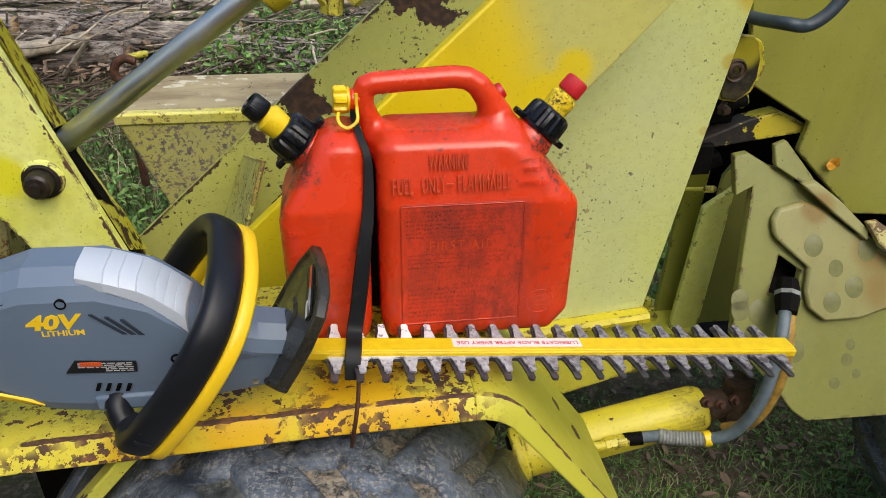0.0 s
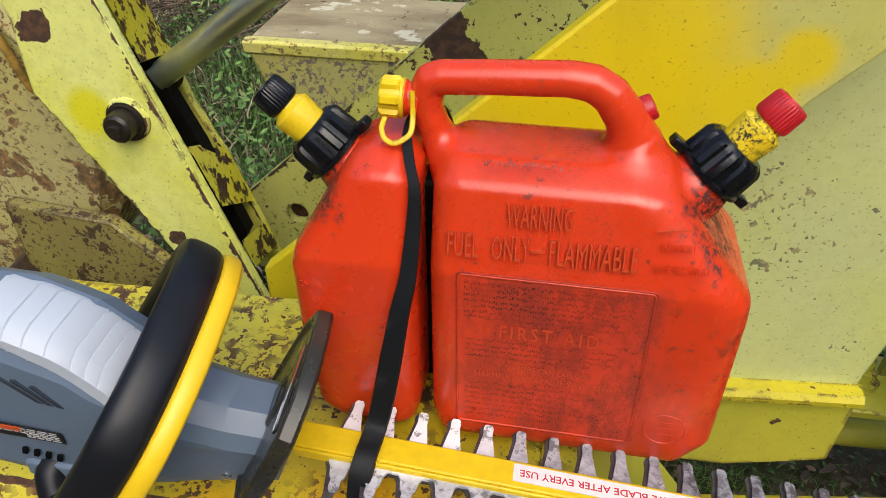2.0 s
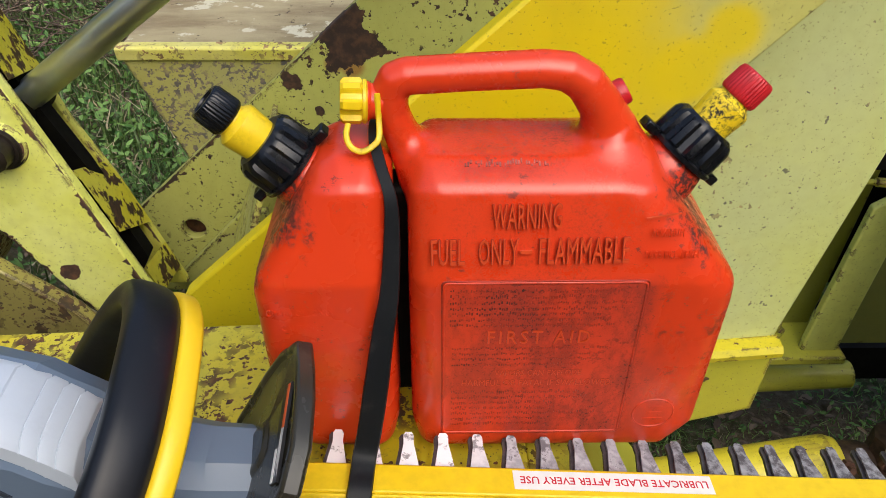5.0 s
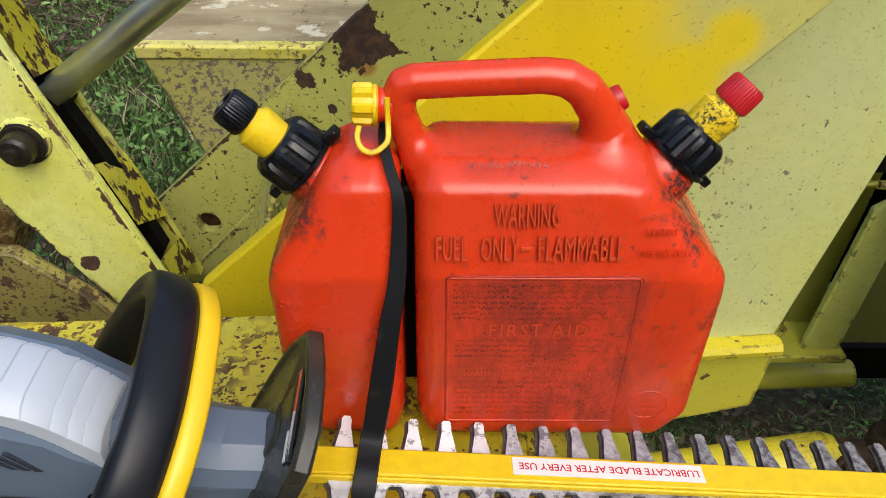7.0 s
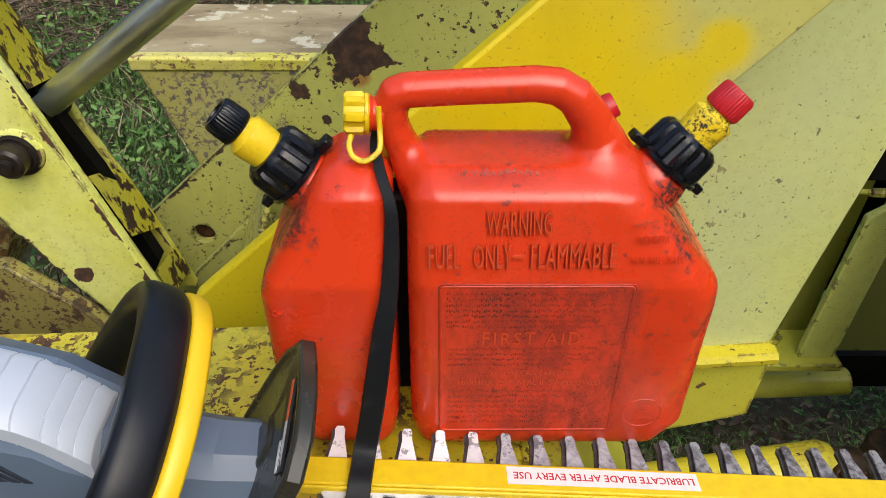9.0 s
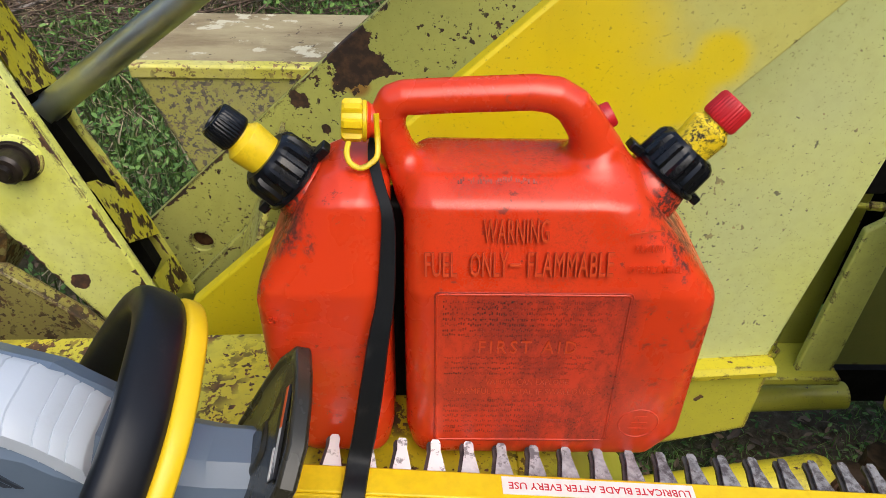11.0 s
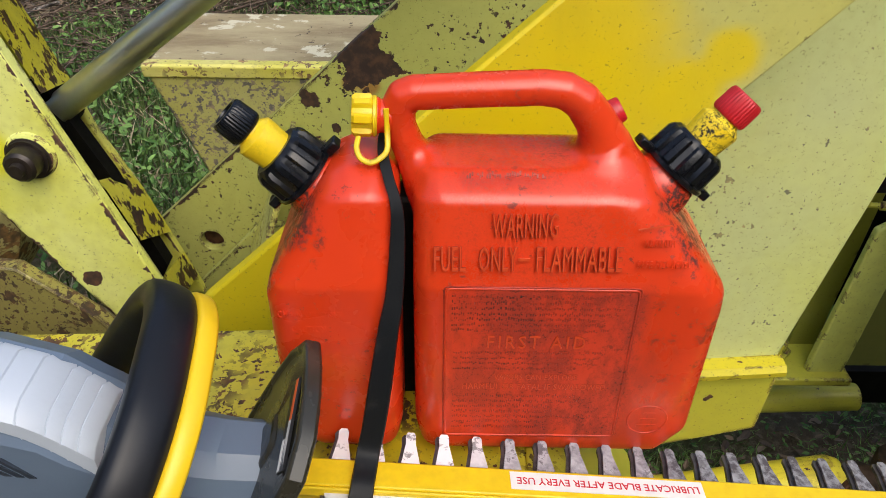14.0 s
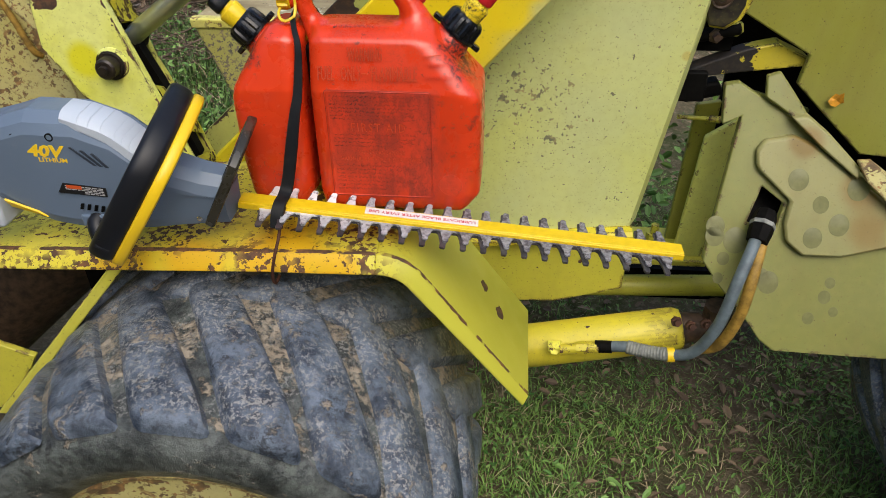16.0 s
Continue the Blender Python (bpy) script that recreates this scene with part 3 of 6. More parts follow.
# flaked, rusty paint, with the shade under the mast put into its colour
M_shaded = paint("shaded_flaked_paint", (0.34, 0.31, 0.07), (0.24, 0.20, 0.06), 0.56, 20.0, 0.62, edge=0.4, dirt=0.6, rust=(0.05, 0.032, 0.018), fine=0.55)
M_stain = simple("olive_stain", (0.165, 0.165, 0.050), 0.5, 0.0, 0.2, 60.0, 0.1)
M_lugplate = paint("paint_boom_end", (0.012, 0.010, 0.010), (0.020, 0.016, 0.012), 0.70, 30.0, 0.72, spray=(((0.759, 1.236, 1.079), 0.028),), spray_color=(0.44, 0.38, 0.02), dirt=0.1, rust=(0.012, 0.010, 0.009))
M_link = paint("paint_link", (0.60, 0.50, 0.03), (0.50, 0.42, 0.05), 0.70, 30.0, 0.72, edge=0.5, patches=(((0.749, 1.282, 0.902), 0.085),), rust=(0.012, 0.010, 0.009))


# ---- ground ----
def ground():
    bm = bmesh.new()
    bmesh.ops.create_grid(bm, x_segments=140, y_segments=140, size=1.0)
    for v in bm.verts:
        # fine near the machine, reaching far out
        x, y = v.co.x, v.co.y
        gx, gy = x * 4 + 300 * x ** 7, y * 5 + 300 * y ** 7
        h = 0.05 * noise.noise((gx * 0.6, gy * 0.6, 0.0)) + 0.018 * noise.noise((gx * 4, gy * 4, 3.0))
        v.co = (gx, gy + 2.0, h - 0.02)
    return tagged(part("ground", bm, M_ground, label="uneven soil littered with dead leaves"), category="ground", kind="structure")


ground()

# ---- the loader ----
loader = thing("wheel_loader", (0, 1.0, 0), "old yellow compact wheel loader with faded flaking paint", "loader")

# fender over the wheel
FZ = 0.83


def fender_profile():
    prof = [(-0.95, FZ - 0.036), (-0.3, FZ - 0.018), (0.05, FZ - 0.003), (0.20, FZ)]
    for k in range(0, 9):
        a = radians(57 * k / 8)
        prof.append((0.213 + 0.080 * math.sin(a), FZ - 0.080 * (1 - math.cos(a))))
    return prof + [(0.438, 0.576)]


def sheet(prof, back, lip_drop):
    """Folded sheet: a top following the profile, with a narrow lip turned down along the front."""
    bm = bmesh.new()
    top = [[bm.verts.new((x, y, z)) for x, z in prof] for y in (0.724, back)]
    edge = []
    for i, (x, z) in enumerate(prof):
        a, b = prof[max(i - 1, 0)], prof[min(i + 1, len(prof) - 1)]
        d = Vector((b[0] - a[0], b[1] - a[1])).normalized()
        drop = lip_drop * float(np.interp(x, (0.20, 0.30, 0.43), (1.0, 0.8, 0.42)))
        edge.append(bm.verts.new((x + d.y * drop, 0.708, z - d.x * drop)))
    for i in range(len(prof) - 1):
        bm.faces.new((top[0][i], top[0][i + 1], top[1][i + 1], top[1][i]))
        bm.faces.new((edge[i], edge[i + 1], top[0][i + 1], top[0][i]))
    return bm


FP = fender_profile()
for name, prof, back, mat, label in (("fender", FP[:5], 1.0, M_fender, "yellow sheet steel fender, paint flaked to brown"), ("fender_skirt", FP[4:], 0.935, M_fender, "lemon yellow sloping fender skirt")):
    ob = part(name, sheet(prof, back, 0.024), mat, loader, label, sharp=30)
    s = ob.modifiers.new("thickness", 'SOLIDIFY')
    s.thickness, s.offset = 0.005, -1
    b = ob.modifiers.new("round", 'BEVEL')
    b.width, b.segments, b.angle_limit = 0.004, 2, radians(30)
part("fender_strut", slab([(-0.150, 0.72, 0.800), (-0.172, 0.72, 0.800), (-0.475, 0.72, 0.46), (-0.450, 0.72, 0.46)], -0.03), M_skirt, loader, bevel=0.003)


# wheel
def wheel(cx, y0):
    cz = 0.375
    y1 = y0 + 0.46
    w = part("wheel", turned([(0.0, 0.07), (0.03, 0.075), (0.05, 0.14), (0.32, 0.14), (0.36, 0.05)], (cx, y0 + 0.06, cz), (cx, y1, cz)), M_rusty, loader, "rusty yellow wheel disc")
    prof = [(0.060, 0.230), (0.036, 0.242), (0.012, 0.262), (-0.003, 0.292), (-0.004, 0.318), (0.002, 0.340), (0.018, 0.354), (0.10, 0.366), (0.23, 0.372), (0.36, 0.368),
            (0.438, 0.358), (0.456, 0.335), (0.464, 0.30), (0.46, 0.255), (0.448, 0.222), (0.43, 0.205)]
    carcass = turned(prof, (cx, y0, cz), (cx, y1, cz), 72)
    lugs = []
    count = 19
    for i in range(count):
        for side in (0, 1):
            a0 = 0.057 + 2 * math.pi * (i + 0.5 * side) / count
            bm = bmesh.new()
            rows = []
            # across the tread from a rounded end on the shoulder towards the middle, swept back
            for t, half, high, base in ((0.0, 0.070, 0.360, 0.350), (0.012, 0.094, 0.370, 0.350), (0.035, 0.107, 0.375, 0.352), (0.09, 0.112, 0.379, 0.355), (0.25, 0.110, 0.383, 0.358),
                                        (0.45, 0.104, 0.385, 0.360), (0.65, 0.099, 0.385, 0.360), (0.85, 0.094, 0.384, 0.360), (1.0, 0.086, 0.380, 0.360)):
                y = (0.006 + 0.272 * t) if side == 0 else (0.452 - 0.205 * t)
                a = a0 - 0.47 * t
                row = []
                for da, r in ((-half - 0.030, base), (-half - 0.006, high - 0.006), (-half + 0.025, high), (half - 0.025, high), (half + 0.006, high - 0.006), (half + 0.030, base)):
                    row.append(bm.verts.new((cx + r * math.sin(a + da), y0 + y, cz + r * math.cos(a + da))))
                rows.append(row)
            for r, q in zip(rows, rows[1:]):
                for j in range(5):
                    bm.faces.new((r[j], r[j + 1], q[j + 1], q[j]))
            bm.faces.new(rows[0])
            bm.faces.new(rows[-1][::-1])
            lugs.append(bm)
    tyre = part("tyre", carcass, M_tyre, w, "muddy black tractor tyre with worn lugs", sharp=70)
    for bm in lugs:
        part("lug", bm, M_lug, tyre, sharp=38)
    rim = turned([(0.012, 0.242), (-0.002, 0.250), (-0.008, 0.247), (-0.006, 0.240), (0.030, 0.222), (0.075, 0.214), (0.080, 0.14)], (cx, y0 + 0.030, cz), (cx, y1, cz), 48)
    part("rim", rim, M_rusty, w)


wheel(-0.02, 0.47)
wheel(1.52, 0.72)

# front mast: two leaning plates with the tilt rod between them
part("mast_plate", prism([(-0.512, 1.42), (-0.412, 1.11), (-0.280, 0.70), (-0.232, 0.55), (-0.305, 0.55), (-0.367, 0.642), (-0.460, 0.80), (-0.535, 0.93), (-0.530, 1.04), (-0.65, 1.42)], 1.24, 1.26), M_arm, loader, "pale yellow plate with chipped edges", bevel=0.003)
part("mast_plate", prism([(-0.590, 1.42), (-0.482, 1.14), (-0.397, 0.934), (-0.378, 0.866), (-0.334, 0.76), (-0.270, 0.56), (-0.36, 0.56), (-0.49, 0.80), (-0.74, 1.42)], 1.38, 1.395), M_arm2, loader, "yellow plate with chipped edges", bevel=0.003)
# folded web above the rod, and a rolled one low down
part("mast_web", ruled([(-0.505, 1.261, 1.42), (-0.369, 1.261, 0.978), (-0.376, 1.261, 0.974)], [(-0.551, 1.379, 1.42), (-0.390, 1.379, 0.945), (-0.398, 1.379, 0.942)], 0.006), M_web, loader)
part("mast_web", ruled([(-0.350, 1.262, 0.846), (-0.335, 1.262, 0.850), (-0.324, 1.262, 0.836), (-0.297, 1.262, 0.752)], [(-0.356, 1.379, 0.790), (-0.345, 1.379, 0.796), (-0.332, 1.379, 0.778), (-0.302, 1.379, 0.688)], 0.006), M_web, loader, sharp=60)
part("mast_rib", ruled([(-0.276, 1.262, 0.69), (-0.262, 1.262, 0.64)], [(-0.290, 1.379, 0.648), (-0.275, 1.379, 0.60)], 0.006), M_web, loader)
# black sheet standing for the shaded hollow between the mast plates
part("mast_gap_shade", prism([(-0.52, 0.965), (-0.392, 0.965), (-0.338, 0.83), (-0.290, 0.67), (-0.33, 0.60), (-0.47, 0.80)], 1.31, 1.335), M_dark, loader)
bolt = part("pivot_bolt", turned([(0, 0.030), (0.004, 0.031), (0.006, 0.026), (0.010, 0.026)], (-0.398, 1.241, 0.899), (-0.398, 1.0, 0.899)), M_bolt, loader, "greasy dark pivot bolt")
part("nut", turned([(0, 0.022), (0.022, 0.021), (0.026, 0.017), (0.026, 0.010), (0.034, 0.009)], (-0.398, 1.233, 0.899), (-0.398, 1.0, 0.899), 12), M_bolt, bolt)
part("collar", turned([(0, 0.033), (0.003, 0.032), (0.005, 0.029)], (-0.3955, 1.241, 0.902), (-0.3955, 1.0, 0.902)), M_arm, bolt)
ROD_A, ROD_B = Vector((-0.384, 1.32, 0.931)), Vector((-0.033, 1.32, 1.178))
RD = (ROD_B - ROD_A).normalized()
part("piston_rod", rod(ROD_A - RD * 0.02, ROD_B + RD * 0.05, 0.0195), M_chrome, loader, "tarnished steel piston rod")
part("rod_eye", turned([(-0.055, 0.030), (0.055, 0.030)], ROD_A - RD * 0.03, ROD_A - RD * 0.03 + Vector((0, 1, 0))), M_dark, loader)
part("tilt_cylinder", turned([(0, 0.022), (0, 0.045), (0.012, 0.048), (0.03, 0.048), (0.034, 0.044), (0.5, 0.044)], ROD_B - RD * 0.005, ROD_B + RD), M_bright, loader, "yellow hydraulic cylinder barrel")
fit_a = Vector((0.058, 1.305, 1.178))
part("hose_fitting", joined(rod(fit_a + Vector((-0.03, 0, 0.03)), fit_a + Vector((0.018, 0, -0.028)), 0.014, 8), rod(fit_a + Vector((0.016, 0, -0.04)), fit_a + Vector((0.02, 0, -0.01)), 0.018, 6),
     rod(fit_a + Vector((0.05, 0, -0.012)), fit_a + Vector((0.14, 0, 0.05)), 0.010, 12), rod(fit_a + Vector((0.045, 0, -0.02)), fit_a + Vector((0.066, 0, 0.0)), 0.018, 6)), M_frame, loader)

# rear counter-beam and far arm
part("beam_top", box(-0.366, 0.35, 1.584, 1.845, 0.884, 0.889), M_top, loader, "weathered brown beam top", bevel=0.002)
beam = part("cross_beam", prism([(-0.371, 0.883), (0.35, 0.883), (0.35, 0.45), (-0.21, 0.45), (-0.302, 0.695), (-0.371, 0.876)], 1.58, 1.84), M_beam, loader, "dull yellow steel box beam", bevel=0.006)
part("beam_lip", sweep([(-0.373, 1.586, 0.881), (0.35, 1.586, 0.881)], [(-0.014, -0.014), (0.010, -0.014), (0.013, 0.006), (0.008, 0.010), (-0.012, 0.010), (-0.018, 0.004)]), M_lip, loader, "worn bright yellow beam edge", bevel=0.002)
D_POLY = [(-0.42, 0.573), (0.275, 1.20), (0.70, 1.20), (0.10, 0.60), (-0.10, 0.40), (-0.42, 0.40)]
hole = [(-0.304 + 0.021 * math.cos(a), 0.549 + 0.021 * math.sin(a)) for a in [2 * math.pi * k / 14 for k in range(14)]]
part("far_arm", prism(D_POLY, 1.55, 1.57, [hole]), M_rear, loader, "dull yellow arm plate with rust patches", bevel=0.002)
part("hole_backing", box(-0.34, -0.26, 1.574, 1.579, 0.50, 0.59), M_rust, loader)
part("arm_step", prism([(-0.36, 0.44), (-0.20, 0.605), (-0.16, 0.60), (-0.16, 0.44)], 1.525, 1.547), M_rear, loader, bevel=0.002)
for sx, sz, sr in ((0.928, 0.741, 0.019), (0.972, 0.701, 0.015), (1.008, 0.668, 0.019), (0.963, 0.645, 0.018), (1.036, 0.729, 0.02)):
    part("stain", leaning(turned([(0, sr), (0.0006, sr * 0.97)], (sx, 1.0842, sz), (sx, 0, sz), 20)), M_stain, loader)
for sx, sz, sr in ((0.789, 0.651, 0.018), (0.789, 0.634, 0.018), (0.828, 0.628, 0.023), (0.808, 0.596, 0.012), (0.895, 0.558, 0.02), (0.880, 0.567, 0.016), (1.009, 0.562, 0.01), (1.001, 0.537, 0.012), (0.975, 0.499, 0.011), (1.020, 0.512, 0.009), (0.801, 0.562, 0.01)):
    part("stain", leaning(turned([(0, sr), (0.0006, sr * 0.97)], (sx, 1.1002, sz), (sx, 0, sz), 20)), M_stain, loader)
part("gusset", slab([(-0.037, 1.15, 0.953), (-0.115, 1.54, 0.806), (-0.224, 1.54, 0.536), (-0.102, 1.15, 0.755)], 0.008), M_gusset, loader, "pale chipped cross web", bevel=0.002)

# boom arm and side plate
E_POLY = [(-0.16, 0.778), (0.084, 1.005), (0.335, 1.238), (0.595, 1.238), (0.344, 0.962), (0.10, 0.694), (-0.16, 0.69)]
part("boom_arm", prism(E_POLY, 1.095, 1.12), M_boom, loader, "yellow boom arm, faded with brighter resprayed areas", bevel=0.004)
part("side_plate", prism([(0.05, 0.525), (0.646, 0.583), (0.747, 1.20), (0.45, 1.20), (0.05, 0.80)], 1.215, 1.23), M_side, loader, "large pale yellow steel plate speckled with dark spots", bevel=0.003)
part("plate_edge", slab([(0.646, 1.218, 0.583), (0.747, 1.218, 1.20), (0.765, 1.255, 1.20), (0.664, 1.255, 0.583)], 0.004), M_side, loader)
part("base_rail", prism([(0.05, 0.518), (0.650, 0.579), (0.653, 0.56), (0.648, 0.432), (0.505, 0.388), (0.05, 0.375)], 1.205, 1.32), M_frame, loader, "lemon yellow base rail", bevel=0.004)
part("rail_lip", sweep([(0.05, 1.203, 0.521), (0.651, 1.203, 0.580)], [(-0.016, -0.010), (0.016, -0.010), (0.018, 0.0), (0.012, 0.009), (-0.012, 0.009), (-0.018, 0.0)]), M_bright, loader, "bright yellow rolled lip")

# post behind the side plate
post = part("post", prism([(0.792, 0.743), (0.852, 0.787), (0.837, 0.464), (0.833, 0.424), (0.772, 0.437), (0.774, 0.477)], 1.32, 1.335), M_post, loader, "pale yellow bracket plate", bevel=0.003)
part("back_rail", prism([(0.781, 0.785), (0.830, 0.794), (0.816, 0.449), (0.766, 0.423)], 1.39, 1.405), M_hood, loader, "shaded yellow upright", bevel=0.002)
part("post_foot", box(0.665, 0.845, 1.30, 1.44, 0.432, 0.448), M_frame, loader, bevel=0.003)
part("foot_bolt", joined(turned([(0, 0.026), (0.008, 0.026), (0.008, 0.018), (0.026, 0.017)], (0.735, 1.37, 0.448), (0.735, 1.37, 1), 6), turned([(0.02, 0.009), (0.05, 0.009)], (0.735, 1.37, 0.448), (0.735, 1.37, 1), 12)), M_frame, loader)

# rear body
H_POLY = [(0.786, 0.887), (0.786, 0.821), (0.82, 0.836), (0.773, 0.608), (0.77, 0.59), (0.804, 0.548), (0.857, 0.493), (0.888, 0.456), (0.913, 0.438), (1.600, 0.423), (1.600, 0.700), (1.155, 0.665), (1.035, 0.755), (0.916, 0.833), (0.813, 0.891)]
CUT = [(0.869, 0.721), (0.912, 0.692), (0.896, 0.639), (0.845, 0.656)]
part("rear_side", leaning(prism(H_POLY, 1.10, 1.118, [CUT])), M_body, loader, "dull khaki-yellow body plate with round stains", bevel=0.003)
# black sheet behind the cutout, for the darkness inside the body
part("cut_shade_backing", leaning(prism([(0.851, 0.719), (0.949, 0.692), (0.938, 0.593), (0.839, 0.619)], 1.15, 1.16)), M_dark, loader)
OVL = [(0.851, 0.763), (0.849, 0.785), (0.863, 0.803), (0.914, 0.812), (0.947, 0.800), (1.031, 0.743), (1.087, 0.709), (1.163, 0.673), (1.168, 0.636), (1.096, 0.631), (1.020, 0.613), (0.948, 0.613), (0.916, 0.636), (0.910, 0.666), (0.918, 0.703), (0.857, 0.753)]
part("patch_plate", leaning(prism(OVL, 1.084, 1.099)), M_patch, loader, "welded patch plate, rust-stained", bevel=0.005)
part("body_ledge", leaning(prism([(0.902, 0.846), (0.932, 0.849), (0.975, 0.818), (1.031, 0.767), (1.029, 0.748), (0.957, 0.800)], 1.07, 1.098)), M_patch, loader, "scraped khaki ledge", bevel=0.004)
part("body_tab", leaning(prism([(0.857, 0.873), (0.856, 0.907), (0.881, 0.914), (0.932, 0.851), (0.930, 0.843), (0.911, 0.841)], 1.085, 1.098)), M_body, loader, "small upright flange", bevel=0.003)
I_POLY = [(0.764, 1.16), (0.797, 1.015), (0.929, 0.940), (0.921, 0.884), (1.072, 0.745), (1.6, 0.70), (1.6, 1.4), (0.74, 1.4)]
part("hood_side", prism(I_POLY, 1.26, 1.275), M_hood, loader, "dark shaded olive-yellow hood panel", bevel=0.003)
part("link_bar", prism([(0.649, 0.897), (0.729, 0.902), (0.820, 0.941), (0.879, 0.955), (0.938, 0.928), (0.939, 0.912), (0.846, 0.900), (0.735, 0.885), (0.655, 0.880)], 1.282, 1.32), M_link, loader, "greasy yellow and black link bar", bevel=0.003)
lug_end = part("boom_lug", prism([(0.728, 1.111), (0.768, 1.106), (0.779, 1.095), (0.789, 1.066), (0.79, 1.033), (0.781, 1.01), (0.76, 0.995), (0.733, 0.998), (0.714, 1.061)], 1.236, 1.2445), M_lugplate, loader, "greasy black boom end with yellow paint left on it", bevel=0.003)
part("rim", prism([(0.733, 1.107), (0.783, 1.098), (0.794, 1.091), (0.806, 1.048), (0.798, 1.025), (0.79, 1.007), (0.765, 0.989), (0.737, 0.993), (0.718, 1.056)], 1.245, 1.257), M_bright, lug_end, bevel=0.002)
part("washer", turned([(0, 0.008), (0.004, 0.008), (0.004, 0.012), (0.002, 0.015), (0.005, 0.018), (0.0, 0.021)], (0.747, 1.2362, 1.048), (0.747, 0.9, 1.048), 20), M_spark2, lug_end)
part("link_nut", turned([(0, 0.014), (0.016, 0.014), (0.018, 0.008), (0.030, 0.007)], (0.757, 1.28, 0.971), (0.757, 1.0, 0.971), 6), M_spark2, loader)
part("link_nut", turned([(0, 0.015), (0.012, 0.015), (0.015, 0.012)], (0.791, 1.28, 0.983), (0.791, 1.0, 0.983), 6), M_hood, loader)
part("lower_link", prism([(0.722, 0.855), (0.791, 0.871), (0.805, 0.843), (0.730, 0.824)], 1.30, 1.34), M_dark, loader, "greasy black link", bevel=0.006)
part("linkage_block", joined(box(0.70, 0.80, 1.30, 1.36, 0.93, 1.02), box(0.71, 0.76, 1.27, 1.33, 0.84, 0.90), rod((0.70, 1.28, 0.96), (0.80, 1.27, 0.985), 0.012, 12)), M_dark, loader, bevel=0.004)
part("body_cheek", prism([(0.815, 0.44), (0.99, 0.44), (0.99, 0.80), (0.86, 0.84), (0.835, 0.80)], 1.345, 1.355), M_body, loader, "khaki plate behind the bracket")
# black sheet added behind the hood, so gaps look in deep shade
part("inner_shade_wall", box(0.84, 1.5, 1.44, 1.45, 0.50, 1.3), M_dark, loader)
part("rust_bracket", leaning(prism([(1.021, 0.782), (1.045, 0.784), (1.130, 0.729), (1.136, 0.679), (1.080, 0.718), (1.039, 0.751)], 1.055, 1.075)), M_rusty, loader, "rust-streaked bracket", bevel=0.003)
part("grease_line", joined(rod((0.735, 1.35, 0.775), (0.827, 1.35, 0.770), 0.0045, 10), rod((0.800, 1.35, 0.7715), (0.822, 1.35, 0.770), 0.0075, 8)), M_frame, loader, "thin grease pipe")

# steering cylinder with its hose
C_A, C_B = Vector((0.384, 1.13, 0.305)), Vector((0.786, 1.13, 0.396))
CD = (C_B - C_A).normalized()
cylinder = part("steering_cylinder", turned([(0, 0.030), (0, 0.050), (0.004, 0.054), (0.020, 0.054), (0.024, 0.050), (0.026, 0.048), (0.38, 0.047), (0.395, 0.040), (0.40, 0.02)], C_A, C_B), M_bright, loader, "bright yellow hydraulic steering cylinder")
part("port_block", joined(rod((0.506, 1.1, 0.343), (0.505, 1.072, 0.364), 0.011, 6), rod((0.493, 1.085, 0.362), (0.518, 1.081, 0.367), 0.0125, 8)), M_web, cylinder)
for bx, bz in ((0.742, 0.447), (0.772, 0.438), (0.80, 0.445)):
    part("clevis_bolt", turned([(0, 0.011), (0.010, 0.011), (0.010, 0.006), (0.020, 0.006)], (bx, 1.085, bz), (bx, 0.6, bz + 0.25), 6), M_rust, cylinder)
part("gland", turned([(-0.006, 0.024), (-0.006, 0.040), (0.002, 0.040)], C_A, C_B), M_dark, cylinder)
part("rod", turned([(-0.110, 0.0), (-0.110, 0.012), (-0.107, 0.0145), (0.01, 0.0145)], C_A, C_B), M_bright_chrome, cylinder)
part("rod_clevis", joined(turned([(0.385, 0.036), (0.43, 0.030), (0.45, 0.02)], C_A, C_B), turned([(-0.05, 0.03), (0.05, 0.03)], C_B + Vector((0.05, 0, 0.01)), C_B + Vector((0.05, 0, 1)), 8)), M_spark2, cylinder, "rusty clevis end")
HP = [(0.593, 1.076, 0.376), (0.65, 1.066, 0.388), (0.69, 1.052, 0.39), (0.73, 1.036, 0.399), (0.769, 1.018, 0.427), (0.797, 1.006, 0.504), (0.817, 1.022, 0.589), (0.844, 1.066, 0.641), (0.874, 1.125, 0.683)]
hp = smooth_path(HP, 8)
hose = part("hydraulic_hose", sweep(hp, circle(0.0112, 14)), M_hose, loader, "grey rubber hydraulic hose")
part("hose_end", joined(rod((0.516, 1.074, 0.364), (0.552, 1.073, 0.37), 0.011, 12), rod((0.549, 1.073, 0.37), (0.57, 1.073, 0.374), 0.0140, 6), rod((0.567, 1.073, 0.374), (0.593, 1.0735, 0.375), 0.0120, 14)), M_bright, hose)
part("ferrule", rod((0.588, 1.077, 0.375), (0.621, 1.071, 0.381), 0.0132, 14), M_dark, hose)
wrap = smooth_path([Vector(p) for p in HP[1:4]], 14)
part("spiral_wrap", sweep(wrap, circle(0.0145, 14), scales=[1.0 if k % 2 else 0.92 for k in range(len(wrap))]), M_wrap, hose)
part("tie_band", rod(Vector(HP[3]) - Vector((0.006, 0, 0)), Vector(HP[3]) + Vector((0.008, 0, 0.001)), 0.0152, 14), M_ylw, hose)
